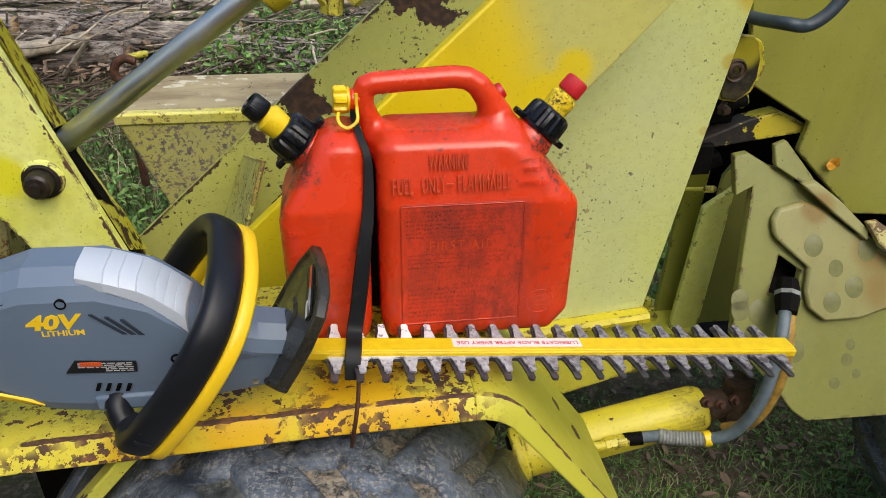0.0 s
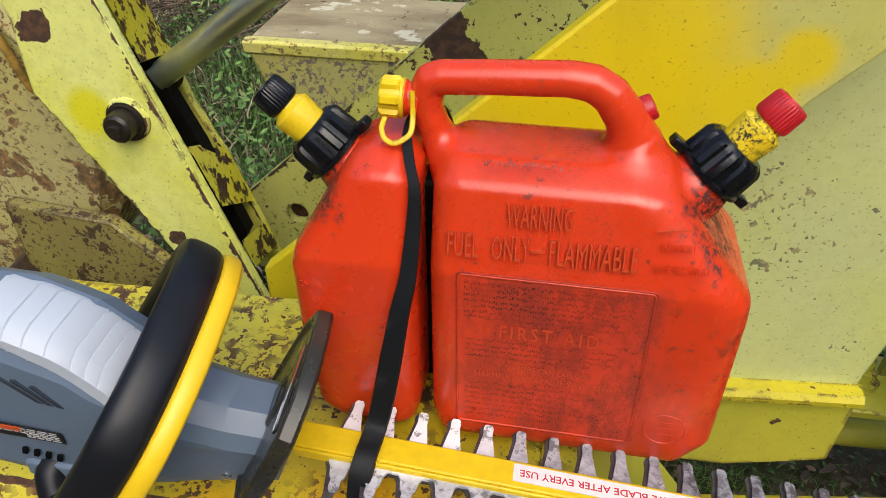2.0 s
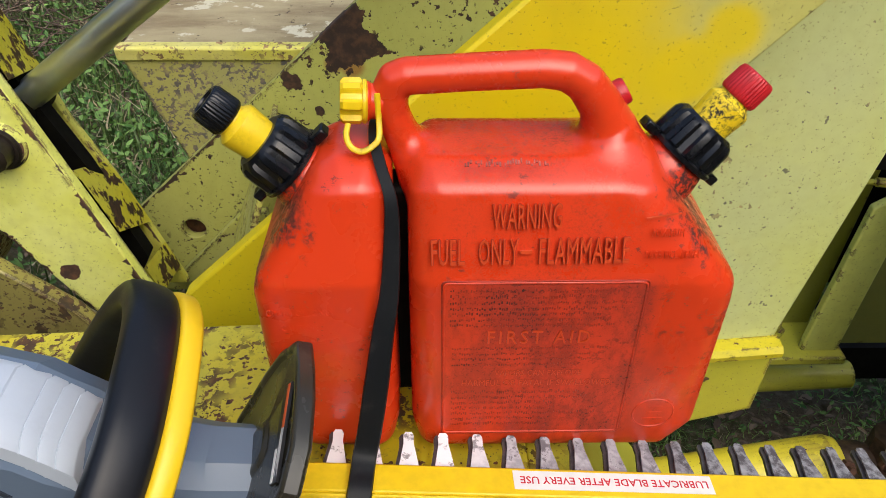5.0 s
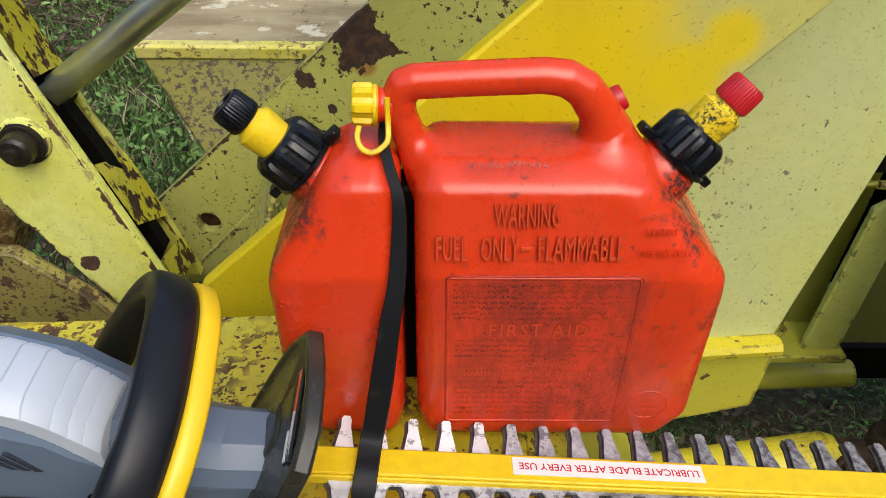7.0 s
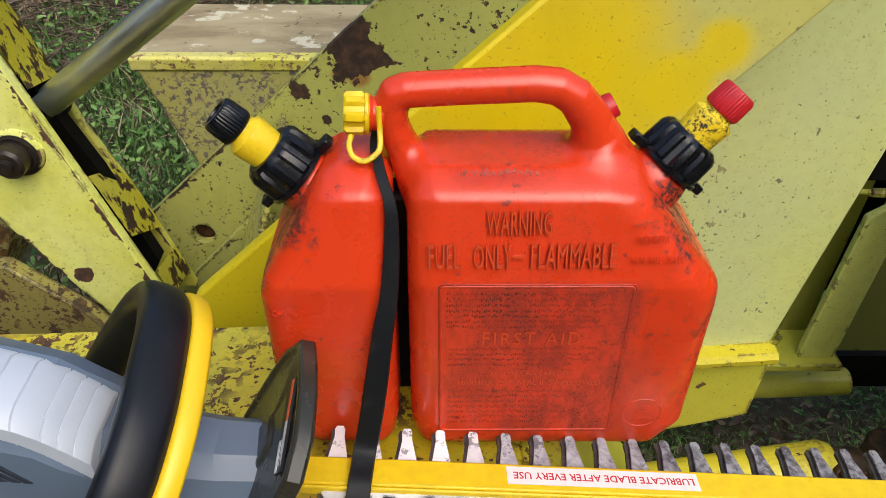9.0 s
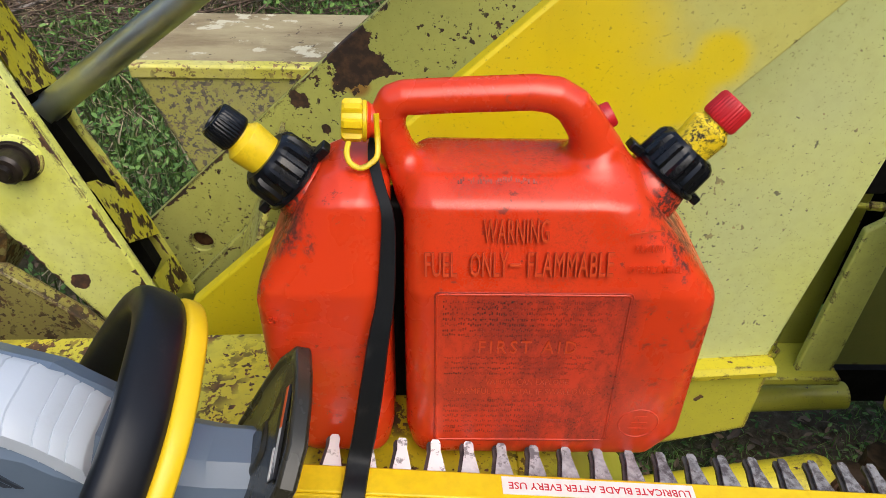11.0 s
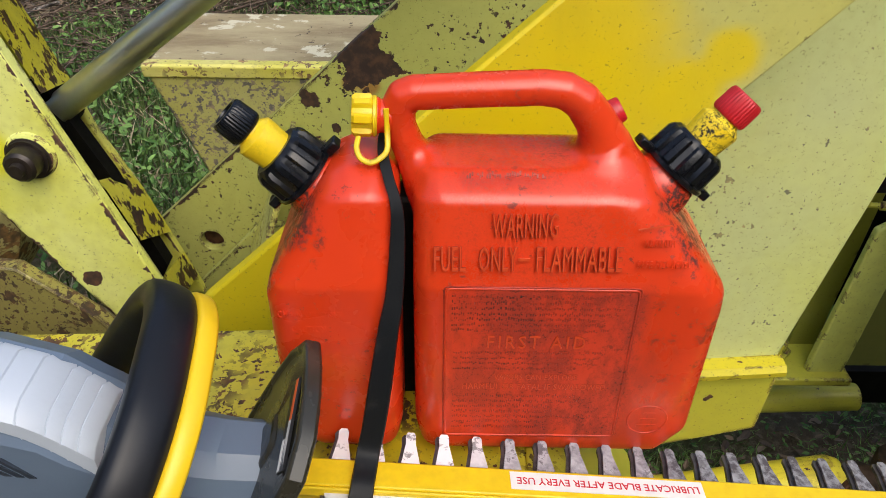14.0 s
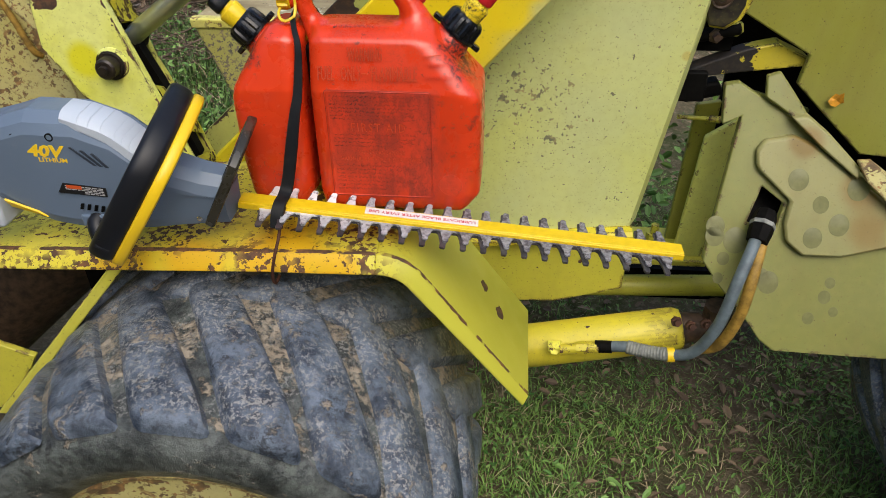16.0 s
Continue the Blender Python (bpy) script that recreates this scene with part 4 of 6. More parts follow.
part("second_hose", sweep(smooth_path([(0.786, 1.07, 0.387), (0.821, 1.04, 0.43), (0.841, 1.03, 0.515), (0.853, 1.05, 0.6), (0.882, 1.13, 0.684)], 8), circle(0.011, 12)), M_oldhose, loader, "peeling ochre hose")
part("hose_clamp", joined(turned([(-0.02, 0.019), (0.0, 0.022), (0.03, 0.022), (0.045, 0.018)], (0.861, 1.094, 0.66), (0.887, 1.15, 0.704), 8)), M_dark, loader)
part("clamp_band", turned([(0.0, 0.0232), (0.008, 0.0236)], (0.865, 1.102, 0.667), (0.887, 1.15, 0.704), 8), M_wrap, loader)
part("drag_link", rod((0.489, 1.37, 0.311), (0.918, 1.37, 0.333), 0.026), M_frame, loader, "yellow cross tube")
hood_hose = sweep(smooth_path([(0.693, 1.27, 1.154), (0.747, 1.225, 1.139), (0.776, 1.167, 1.141), (0.805, 1.163, 1.138), (0.827, 1.163, 1.147), (0.847, 1.163, 1.166), (0.874, 1.165, 1.207)], 8), circle(0.0105, 14))
part("hood_hose", hood_hose, M_hood_hose, loader, "slate grey rubber hose")

# what shows behind and below the mast
part("bucket_back", turned([(0, 0.05), (0.0, 0.30), (0.03, 0.325), (0.12, 0.33), (0.12, 0.05)], (-0.87, 1.36, 0.76), (-0.87, 2.1, 0.76), 56), M_rusty, loader, "round rusty yellow bucket shell")
part("bucket_line", sweep(smooth_path([(-0.73, 1.345, 1.12), (-0.66, 1.345, 0.98), (-0.63, 1.345, 0.89), (-0.622, 1.36, 0.87)], 6), circle(0.007, 10)), M_oldhose, loader)
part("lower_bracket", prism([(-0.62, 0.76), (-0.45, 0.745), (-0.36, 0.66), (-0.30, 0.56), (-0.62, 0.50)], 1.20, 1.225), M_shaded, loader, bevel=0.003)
# black sheet added to darken the space under the fender
part("wheel_well_shade", prism([(-0.43, 0.42), (-0.43, 0.785), (0.0, 0.80), (0.18, 0.805), (0.25, 0.775), (0.31, 0.68), (0.34, 0.60), (0.28, 0.42)], 1.002, 1.012), M_dark, loader, "black sheet standing for the shade under the fender")
# added box that keeps low skylight from behind off the ground
part("under_light_block", box(0.05, 1.6, 1.46, 1.60, 0.22, 0.31), M_dark, loader)
part("front_frame", box(-0.02, 0.40, 1.22, 1.50, 0.36, 0.50), M_frame, loader, bevel=0.006)
# rusty tube in a darker material, which stands for the shadow on it
part("lift_tube", rod((-1.05, 1.12, 0.12), (-0.55, 1.24, 0.56), 0.13, 32), M_spark2, loader, "large rusty lift tube, coloured darker for shade")
part("step_plate", slab([(-0.56, 0.76, 0.63), (-0.395, 0.76, 0.562), (-0.47, 0.76, 0.44), (-0.62, 0.76, 0.40)], 0.012), M_frame, loader, bevel=0.002)

# ---- fuel can ----
can = thing("fuel_can", (0.18, 0.89, FZ), "red two-compartment fuel and chain oil can strapped on the fender", "fuel can")


def flat_distance(px, pz, poly):
    """Signed distance from a closed outline in a plane, negative inside."""
    d = np.full(px.shape, 1e9)
    s = np.ones(px.shape)
    for (ax, az), (bx, bz) in zip(poly, poly[1:] + poly[:1]):
        ex, ez = bx - ax, bz - az
        wx, wz = px - ax, pz - az
        t = np.clip((wx * ex + wz * ez) / (ex * ex + ez * ez), 0, 1)
        d = np.minimum(d, (wx - ex * t) ** 2 + (wz - ez * t) ** 2)
        c1, c2, c3 = pz >= az, pz < bz, ex * wz > ez * wx
        s = np.where((c1 & c2 & c3) | (~c1 & ~c2 & ~c3), -s, s)
    return s * np.sqrt(d)


def soft_union(a, b, k):
    h = np.clip(0.5 + 0.5 * (b - a) / k, 0, 1)
    return b + (a - b) * h - k * h * (1 - h)


def soft_cut(a, b, k):
    return -soft_union(-a, -b, k)


def tube_distance(x, y, z, path, wide=1.0):
    """Distance from a chain of round pieces (x, z, radius) in the can's middle plane."""
    d = np.full(np.broadcast(x, y, z).shape, 1e9)
    for (ax, az, ar), (bx, bz, br) in zip(path, path[1:]):
        ex, ez = bx - ax, bz - az
        t = np.clip(((x - ax) * ex + (z - az) * ez) / (ex * ex + ez * ez), 0, 1)
        d = np.minimum(d, np.sqrt((x - ax - ex * t) ** 2 + ((y - 0.890) / wide) ** 2 + (z - az - ez * t) ** 2) - (ar + (br - ar) * t))
    return d


def shell(field, lo, hi, step):
    """The zero surface of a distance field as (places, quads, outward normals): one place in each cell that it crosses."""
    axes = [np.arange(a, b, step) for a, b in zip(lo, hi)]
    f = field(axes[0][:, None, None], axes[1][None, :, None], axes[2][None, None, :])
    cells = tuple(n - 1 for n in f.shape)
    total, count = np.zeros((*cells, 3)), np.zeros(cells)
    corner = lambda i, j, k: f[i:i + cells[0], j:j + cells[1], k:k + cells[2]]
    corners = [(i, j, k) for i in (0, 1) for j in (0, 1) for k in (0, 1)]
    for a, b in itertools.combinations(corners, 2):
        if sum(p != q for p, q in zip(a, b)) != 1:
            continue
        fa, fb = corner(*a), corner(*b)
        hit = (fa < 0) != (fb < 0)
        t = np.where(hit, fa / np.where(hit, fa - fb, 1), 0)
        for n in range(3):
            total[..., n] += np.where(hit, a[n] + (b[n] - a[n]) * t, 0)
        count += hit
    live = count > 0
    number = np.full(cells, -1)
    number[live] = np.arange(live.sum())
    at = np.argwhere(live)
    places = np.array(lo) + step * (at + total[live] / count[live][:, None])
    quads = []
    for n in range(3):
        head, tail = [slice(None)] * 3, [slice(None)] * 3
        head[n], tail[n] = slice(1, None), slice(None, -1)
        a, b = f[tuple(tail)], f[tuple(head)]
        u, v = [m for m in range(3) if m != n]
        for way in (1, -1):
            idx = np.argwhere((a < 0) & (b >= 0) if way == 1 else (a >= 0) & (b < 0))
            ok = (idx[:, u] > 0) & (idx[:, v] > 0) & (idx[:, u] < cells[u]) & (idx[:, v] < cells[v])
            idx = idx[ok]
            ring = []
            for du, dv in ((1, 1), (0, 1), (0, 0), (1, 0)):
                c = idx.copy()
                c[:, u] -= du
                c[:, v] -= dv
                ring.append(number[c[:, 0], c[:, 1], c[:, 2]])
            q = np.stack(ring, 1)
            quads.append(q if (way == 1) == (n != 1) else q[:, ::-1])
    e = 0.0007
    x, y, z = (places[:, n] for n in range(3))
    grad = np.stack([field(x + e, y, z) - field(x - e, y, z), field(x, y + e, z) - field(x, y - e, z), field(x, y, z + e) - field(x, y, z - e)], 1)
    return places, np.concatenate(quads), grad / np.maximum(np.linalg.norm(grad, axis=1), 1e-9)[:, None]


def moulded(name, places, quads, normals, material, parent, label):
    """A smooth moulded piece out of the given quads of a shell."""
    used = np.unique(quads)
    back = np.zeros(len(places), int)
    back[used] = np.arange(len(used))
    me = bpy.data.meshes.new(name)
    me.from_pydata(places[used].tolist(), [], back[quads].tolist())
    me.shade_smooth()
    me.normals_split_custom_set_from_vertices(normals[used].tolist())
    me.materials.append(material)
    ob = new(name, me)
    ob.parent = parent
    ob.matrix_parent_inverse = world_of(parent).inverted()
    return tagged(ob, label)


# the depth outline serves both tanks: upright front, leaning lettered face, steep shoulder, narrow deck
DEPTH = [(0.829, 0.842), (0.829, 1.024), (0.8475, 1.087), (0.8655, 1.101), (0.9145, 1.101), (0.9325, 1.087), (0.951, 1.024), (0.951, 0.842)]
FUEL = [(0.128, 0.848), (0.1235, 0.870), (0.1235, 1.085), (0.129, 1.101), (0.258, 1.101), (0.277, 1.091), (0.3415, 1.015), (0.3425, 1.0), (0.3420, 0.872), (0.322, 0.846)]
OIL = [(0.034, 0.850), (0.019, 0.862), (0.0125, 0.92), (0.0115, 1.008), (0.0155, 1.022), (0.0585, 1.092), (0.068, 1.101), (0.089, 1.101), (0.095, 1.085), (0.0950, 0.870), (0.091, 0.848)]
HANDLE = [(0.1235, 1.078, 0.016), (0.112, 1.103, 0.0125), (0.1045, 1.124, 0.0118), (0.1040, 1.139, 0.0122), (0.1075, 1.146, 0.0124), (0.115, 1.1490, 0.0124), (0.155, 1.1515, 0.0124),
          (0.206, 1.1540, 0.0126), (0.222, 1.1520, 0.0130), (0.235, 1.1440, 0.0136), (0.247, 1.1280, 0.0150), (0.257, 1.1080, 0.0190), (0.268, 1.0820, 0.022)]


def inset(poly, d):
    """A convex outline drawn in by d."""
    out = []
    turn = math.copysign(1, sum(a[0] * b[1] - b[0] * a[1] for a, b in zip(poly, poly[1:] + poly[:1])))
    for a, b, c in zip(poly[-1:] + poly[:-1], poly, poly[1:] + poly[:1]):
        u, v = (Vector(b) - Vector(a)).normalized(), (Vector(c) - Vector(b)).normalized()
        n, m = turn * Vector((-u.y, u.x)), turn * Vector((-v.y, v.x))
        out.append(tuple(Vector(b) + (n + m) * d / max(0.2, 1 + n.dot(m))))
    return out


ROUND = 0.008
FUEL, OIL, DEPTH = inset(FUEL, ROUND), inset(OIL, ROUND), inset(DEPTH, ROUND)


def fuel_field(x, y, z):
    body = soft_cut(flat_distance(x + 0 * z, z + 0 * x, FUEL), flat_distance(y + 0 * z, z + 0 * y, DEPTH), 0.026) - 0.009 - ROUND
    return soft_union(body, tube_distance(x, y, z, HANDLE, 1.08), 0.017)


def oil_field(x, y, z):
    return soft_cut(flat_distance(x + 0 * z, z + 0 * x, OIL), flat_distance(y + 0 * z, z + 0 * y, DEPTH), 0.026) - 0.009 - ROUND


P, Q, N = shell(fuel_field, (0.080, 0.805, 0.825), (0.365, 0.975, 1.180), 0.0024)
high = P[Q].mean(1)[:, 2] > 1.116
tank = moulded("fuel_tank", P, Q[~high], N, M_red, can, "scuffed red tank with raised lettering")
moulded("carry_handle", P, Q[high], N, M_red, can, "moulded red carrying handle")
P, Q, N = shell(oil_field, (-0.005, 0.805, 0.825), (0.115, 0.975, 1.125), 0.0024)
oil = moulded("oil_tank", P, Q, N, M_red, can, "red chain oil compartment")
# web between the tanks, coloured black for the shade in the gap
part("web", box(0.098, 0.120, 0.875, 0.905, 0.86, 1.07), M_dark, can, bevel=0.004)
part("vent_boss", turned([(0, 0.0125), (0.008, 0.012), (0.010, 0.0135), (0.0125, 0.0135), (0.0125, 0.010), (0.018, 0.010)], (0.099, 0.889, 1.131), (0.05, 0.886, 1.134)), M_red, can)
part("vent_plug", turned([(0, 0.0105), (0.017, 0.0095), (0.0185, 0.0085), (0.0185, 0.004), (0.017, 0.003)], (0.250, 0.897, 1.126), (0.289, 0.900, 1.149)), M_redcap, can, "small red vent plug")


def ribbed(profile, a, b, ribs, depth, n_per=4):
    """A turned cap whose rim is ribbed."""
    a, b = Vector(a), Vector(b)
    d = (b - a).normalized()
    s = d.orthogonal().normalized()
    u = d.cross(s)
    n = ribs * n_per
    bm = bmesh.new()
    rings = []
    for t, r, k in profile:
        rings.append([bm.verts.new(a + d * t + (r + (k * depth if i % n_per < n_per // 2 else 0)) * (math.cos(2 * math.pi * i / n) * s + math.sin(2 * math.pi * i / n) * u)) for i in range(n)])
    for r, q in zip(rings, rings[1:]):
        for j in range(n):
            bm.faces.new((r[j], r[(j + 1) % n], q[(j + 1) % n], q[j]))
    bm.faces.new(rings[0][::-1])
    bm.faces.new(rings[-1])
    return bm


V_A, V_B = Vector((0.0885, 0.888, 1.1315)), Vector((0.038, 0.884, 1.1345))
vent = part("vent_cap", ribbed([(0, 0.0135, 0), (0.001, 0.0148, 0), (0.003, 0.0148, 0), (0.0035, 0.0128, 0.5), (0.005, 0.0128, 1), (0.016, 0.0126, 1), (0.018, 0.0118, 0.6), (0.0185, 0.0105, 0)], V_A, V_B, 7, 0.0030, 6), M_ylw, can, "ribbed yellow vent cap")
part("tether", sweep(smooth_path([(0.076, 0.874, 1.122), (0.0750, 0.867, 1.117), (0.078, 0.862, 1.1115), (0.085, 0.860, 1.1090), (0.092, 0.862, 1.1115), (0.0965, 0.868, 1.115), (0.0965, 0.876, 1.126), (0.0960, 0.878, 1.142)], 8), circle(0.0021, 8, 0.7)), M_ylw, vent)


def spout(base, way, cap_material, cap_ribs):
    base, d = Vector(base), Vector(way).normalized()
    tip = base + d
    s = part("spout", ribbed([(0, 0.024, 0), (0.002, 0.0256, 0.1), (0.004, 0.0250, 1), (0.022, 0.0240, 1), (0.0255, 0.0230, 0.6), (0.0285, 0.0205, 0), (0.0285, 0.0165, 0)], base, tip, 12, 0.0026, 6), M_black, can, "black ribbed spout collar", sharp=28)
    part("flange", turned([(-0.002, 0.026), (-0.001, 0.0288), (0.002, 0.0290), (0.003, 0.0265)], base, tip), M_black, s)
    e = d.cross(Vector((0, 1, 0))).normalized()
    for sign in (1, -1):
        m = plane_at(base + sign * e * 0.0325, sign * e, d)
        part("lug", moved(box(-0.006, 0.0065, -0.0030, 0.0045, -0.006, 0.006), m), M_black, s, bevel=0.0015)
    part("nozzle", turned([(0.022, 0.0158), (0.030, 0.0158), (0.0445, 0.0170), (0.0470, 0.0168), (0.0490, 0.0145), (0.0510, 0.0122), (0.055, 0.0118)], base, tip), M_nozzle, s, "yellow nozzle with grime")
    part("cap", ribbed([(0.0525, 0.0128, 0), (0.0535, 0.0136, 0.5), (0.0555, 0.0140, 1), (0.0700, 0.0136, 1), (0.0725, 0.0130, 0.3), (0.0735, 0.0118, 0), (0.0735, 0.0095, 0), (0.0722, 0.0090, 0)], base, tip, cap_ribs, 0.0006), cap_material, s)
    part("neck", turned([(-0.030, 0.0300), (-0.012, 0.0275), (-0.004, 0.0255), (0.0, 0.0225)], base, tip), M_red, can, "sooty red spout neck")


spout((0.3115, 0.898, 1.086), (0.64, 0.09, 0.77), M_redcap, 34)
spout((0.0310, 0.892, 1.0810), (-0.71, -0.05, 0.70), M_black, 34)

# raised lettering
TOP_FACE = plane_at((0.131, 0.8214, 1.0375), (1, 0.0, 0.012), (0, 0.0185, 0.063))
FRONT = plane_at((0.131, 0.8202, 0.86), (1, 0.0, 0), (0, 0, 1))


def words(text, x, y, width, height, m, depth=0.0010, spacing=1.0):
    """Raised letters that fill a given width and height."""
    bm = lettering(text, 0.02, 0.0, Matrix(), 1.0, 'LEFT', 0.0, spacing)
    xs, ys = [v.co.x for v in bm.verts], [v.co.y for v in bm.verts]
    bm.free()
    kx, ky = width / (max(xs) - min(xs)), height / (max(ys) - min(ys))
    bm = lettering(text, 0.02, 1.0, Matrix(), 1.0, 'LEFT', 0.0, spacing)
    bm.transform(m @ Matrix.Translation((x - min(xs) * kx, y - min(ys) * ky, 0)) @ Matrix.Diagonal((kx, ky, depth, 1)))
    return bm


for text, x, y, width, height, m, rim, gap in (("WARNING", 0.041, 0.0300, 0.046, 0.0175, TOP_FACE, 0.0004, 1.05), ("FUEL", 0.0, 0.0045, 0.0225, 0.0185, TOP_FACE, 0.0004, 1.05), ("ONLY", 0.0320, 0.0045, 0.0270, 0.0185, TOP_FACE, 0.0004, 1.05),
                                               ("FLAMMABLE", 0.0730, 0.0045, 0.0610, 0.0185, TOP_FACE, 0.0004, 1.05), ("MAXIMUM", 0.149, 0.0225, 0.021, 0.0060, TOP_FACE, 0, 1.15), ("SAFE FILL LEVEL", 0.145, 0.0070, 0.038, 0.0055, TOP_FACE, 0, 1.15),
                                               ("FIRST AID", 0.041, 0.110, 0.075, 0.0130, FRONT, 0.0005, 1.3), ("VAPORS CAN EXPLODE", 0.048, 0.0755, 0.066, 0.0062, FRONT, 0.0004, 1.1), ("HARMFUL OR FATAL IF SWALLOWED", 0.023, 0.0645, 0.115, 0.0066, FRONT, 0.0004, 1.1),
                                               ("CHAIN OIL ONLY", -0.117, 0.1385, 0.048, 0.0060, FRONT, 0, 1.15), ("CAUTION", -0.108, 0.1240, 0.026, 0.0060, FRONT, 0, 1.15)):
    big = height > 0.01
    host = oil if x < -0.05 else tank
    raised = part("raised_line", words(text, x, y, width, height, m, 0.0010 if big else 0.0005, gap), M_worn if big or m is FRONT and x > 0 else M_red, host, smooth=False)
    # dark outline painting the shadow that the relief would cast
    if rim:
        part("shade_rim", joined(*[words(text, x + dx, y + dy, width, height, m, 0.00025, gap) for dx, dy in ((rim, 0), (-rim, 0), (0, rim), (0, -rim))]), M_rim, raised, smooth=False)
part("raised_dash", moved(box(0.0600, 0.0680, 0.0125, 0.0145, -0.001, 0.001), TOP_FACE), M_worn, tank, smooth=False)
part("fill_mark", moved(box(0.0, 0.0235, 0.0, 0.0010, -0.0006, 0.0007), TOP_FACE @ pose(0.144, 0.0355, 0, 0, 0, 8)), M_worn, tank, smooth=False)
frame_path = []
for cx, cz, a0 in ((0.1465, 0.1645, 0), (0.0120, 0.1645, 90), (0.0125, 0.0125, 180), (0.1480, 0.0125, 270)):
    frame_path += [(cx + 0.0035 * math.cos(radians(a0 + a)), cz + 0.0035 * math.sin(radians(a0 + a)), 0.0) for a in (0, 30, 60, 90)]
part("raised_frame", moved(sweep(frame_path, circle(0.0010, 8), closed=True), FRONT), M_red, tank, sharp=80)
part("frame_edge_line", moved(sweep([(0.0015 * (1 if x > 0.08 else -1) + x, z + 0.0015 * (1 if z > 0.08 else -1), -0.0001) for x, z, _ in frame_path], circle(0.0006, 6), closed=True), FRONT), M_rim, tank, sharp=80)
bars = []
rng = random.Random(4)


def print_row(z, x, x_end, h, face=FRONT):
    """One line of tiny raised print, word by word and stroke by stroke."""
    while x < x_end:
        for k in range(rng.randint(2, 8)):
            w = rng.uniform(0.0007, 0.0013)
            z0 = z + rng.choice((0, 0, 0.35, 0.6)) * h
            bars.append(moved(box(x, x + w, z0, z0 + h * rng.uniform(0.35, 1.0), -0.0006, 0.00042), face))
            x += w + 0.0007
            if x > x_end:
                break
        x += 0.0018


for row in range(7):
    print_row(0.159 - 0.0054 * row, 0.013, 0.142 - rng.uniform(0, 0.02), 0.0026)
for row in range(4):
    print_row(0.1035 - 0.0056 * row, 0.015, 0.138 - rng.uniform(0, 0.03), 0.0022)
for row in range(7):
    print_row(0.0555 - 0.0062 * row, 0.015, 0.138 - rng.uniform(0, 0.05), 0.0028)
print_row(0.0, 0.022, 0.076, 0.0035, plane_at((0.131, 0.8458, 1.1055), (1, 0, 0.01), (0, 0.018, 0.014)))
tagged(part("small_print", joined(*bars), M_print, tank, smooth=False), kind="stuff")
part("seal_ring", moved(sweep([(0.178 + 0.0165 * math.cos(2 * math.pi * k / 40), 0.030 + 0.0165 * math.sin(2 * math.pi * k / 40), 0.0) for k in range(40)], circle(0.0008, 6), closed=True), FRONT), M_red, tank)
part("seal_bars", joined(*[moved(box(0.170 + 0.002 * k, 0.186 - 0.001 * k, 0.0215 + 0.007 * k, 0.0245 + 0.007 * k, -0.0006, 0.0006), FRONT) for k in range(3)]), M_red, tank, smooth=False)

# ---- hedge trimmer ----
trimmer = thing("hedge_trimmer", (-0.15, 0.75, FZ), "grey and yellow cordless hedge trimmer lying on the fender", "hedge trimmer")
B0, BDIR = Vector((0.038, 0.763, 0.889)), Vector((0.44, 0.012, -0.048)).normalized()
BLADE = plane_at(B0, BDIR, (0, 1, 0))      # x along the bar, y across it, z up out of it


def blade_bm(offset, far, near, z0, z1):
    """A toothed cutter strip: teeth of one length on the far edge, of another on the near edge."""
    def edge(length, root):
        pts = []
        for i in range(21):
            x = offset + 0.028 * i
            for dx, y in ((-0.0098, root), (-0.0076, root + 0.0035), (-0.0060, root + 0.0125), (-0.0040, length - 0.011), (-0.0042, length - 0.003), (-0.0026, length), (0.0026, length), (0.0042, length - 0.003), (0.0040, length - 0.011), (0.0060, root + 0.0125), (0.0076, root + 0.0035), (0.0098, root)):
                pts.append((x + dx, y))
        return pts
    loop = edge(far, 0.0160) + [(x, -y) for x, y in reversed(edge(near, 0.0142))]
    bm = bmesh.new()
    f = bm.faces.new([bm.verts.new((x, y, z0)) for x, y in loop])
    out = bmesh.ops.extrude_face_region(bm, geom=[f])
    for v in out["geom"]:
        if isinstance(v, bmesh.types.BMVert):
            v.co.z = z1
    return moved(bm, BLADE)


part("cutter", blade_bm(0.0205, 0.051, 0.040, -0.0085, -0.0060), M_blade, trimmer, "worn steel cutter with many teeth", smooth=False)
part("cutter", blade_bm(0.0175, 0.051, 0.051, -0.0125, -0.0095), M_edge, trimmer, smooth=False)
bar = part("blade_bar", moved(joined(box(-0.02, 0.606, -0.0095, 0.0155, -0.0056, 0.0), box(-0.02, 0.606, -0.0125, -0.0094, -0.011, -0.0012)), BLADE), M_bar, trimmer, "yellow painted blade bar", bevel=0.0015)
sticker = part("sticker", moved(box(0.156, 0.316, -0.0040, 0.0125, 0.0002, 0.0005), BLADE), M_white, bar, "white sticker with red lettering", smooth=False)
flip = BLADE @ Matrix.Translation((0.3125, 0.0073, 0.0006)) @ pose(0, 0, 0, 0, 0, 180)
part("sticker_line", lettering("LUBRICATE BLADE AFTER EVERY USE", 0.0090, 0.0001, flip, 1.02, bold=0.0001), M_redink, sticker, smooth=False)



def z_top(x):
    """The housing's top line."""
    return float(np.interp(x, (-0.34, -0.255, -0.225, -0.16, -0.115, -0.085, -0.065, -0.02, 0.01), (1.005, 1.026, 1.035, 1.033, 1.016, 0.989, 0.963, 0.944, 0.936)))


def half_width(x):
    return float(np.interp(x, (-0.34, -0.255, -0.225, -0.10, -0.075, -0.055, -0.02, 0.01), (0.032, 0.039, 0.042, 0.042, 0.040, 0.036, 0.034, 0.033)))


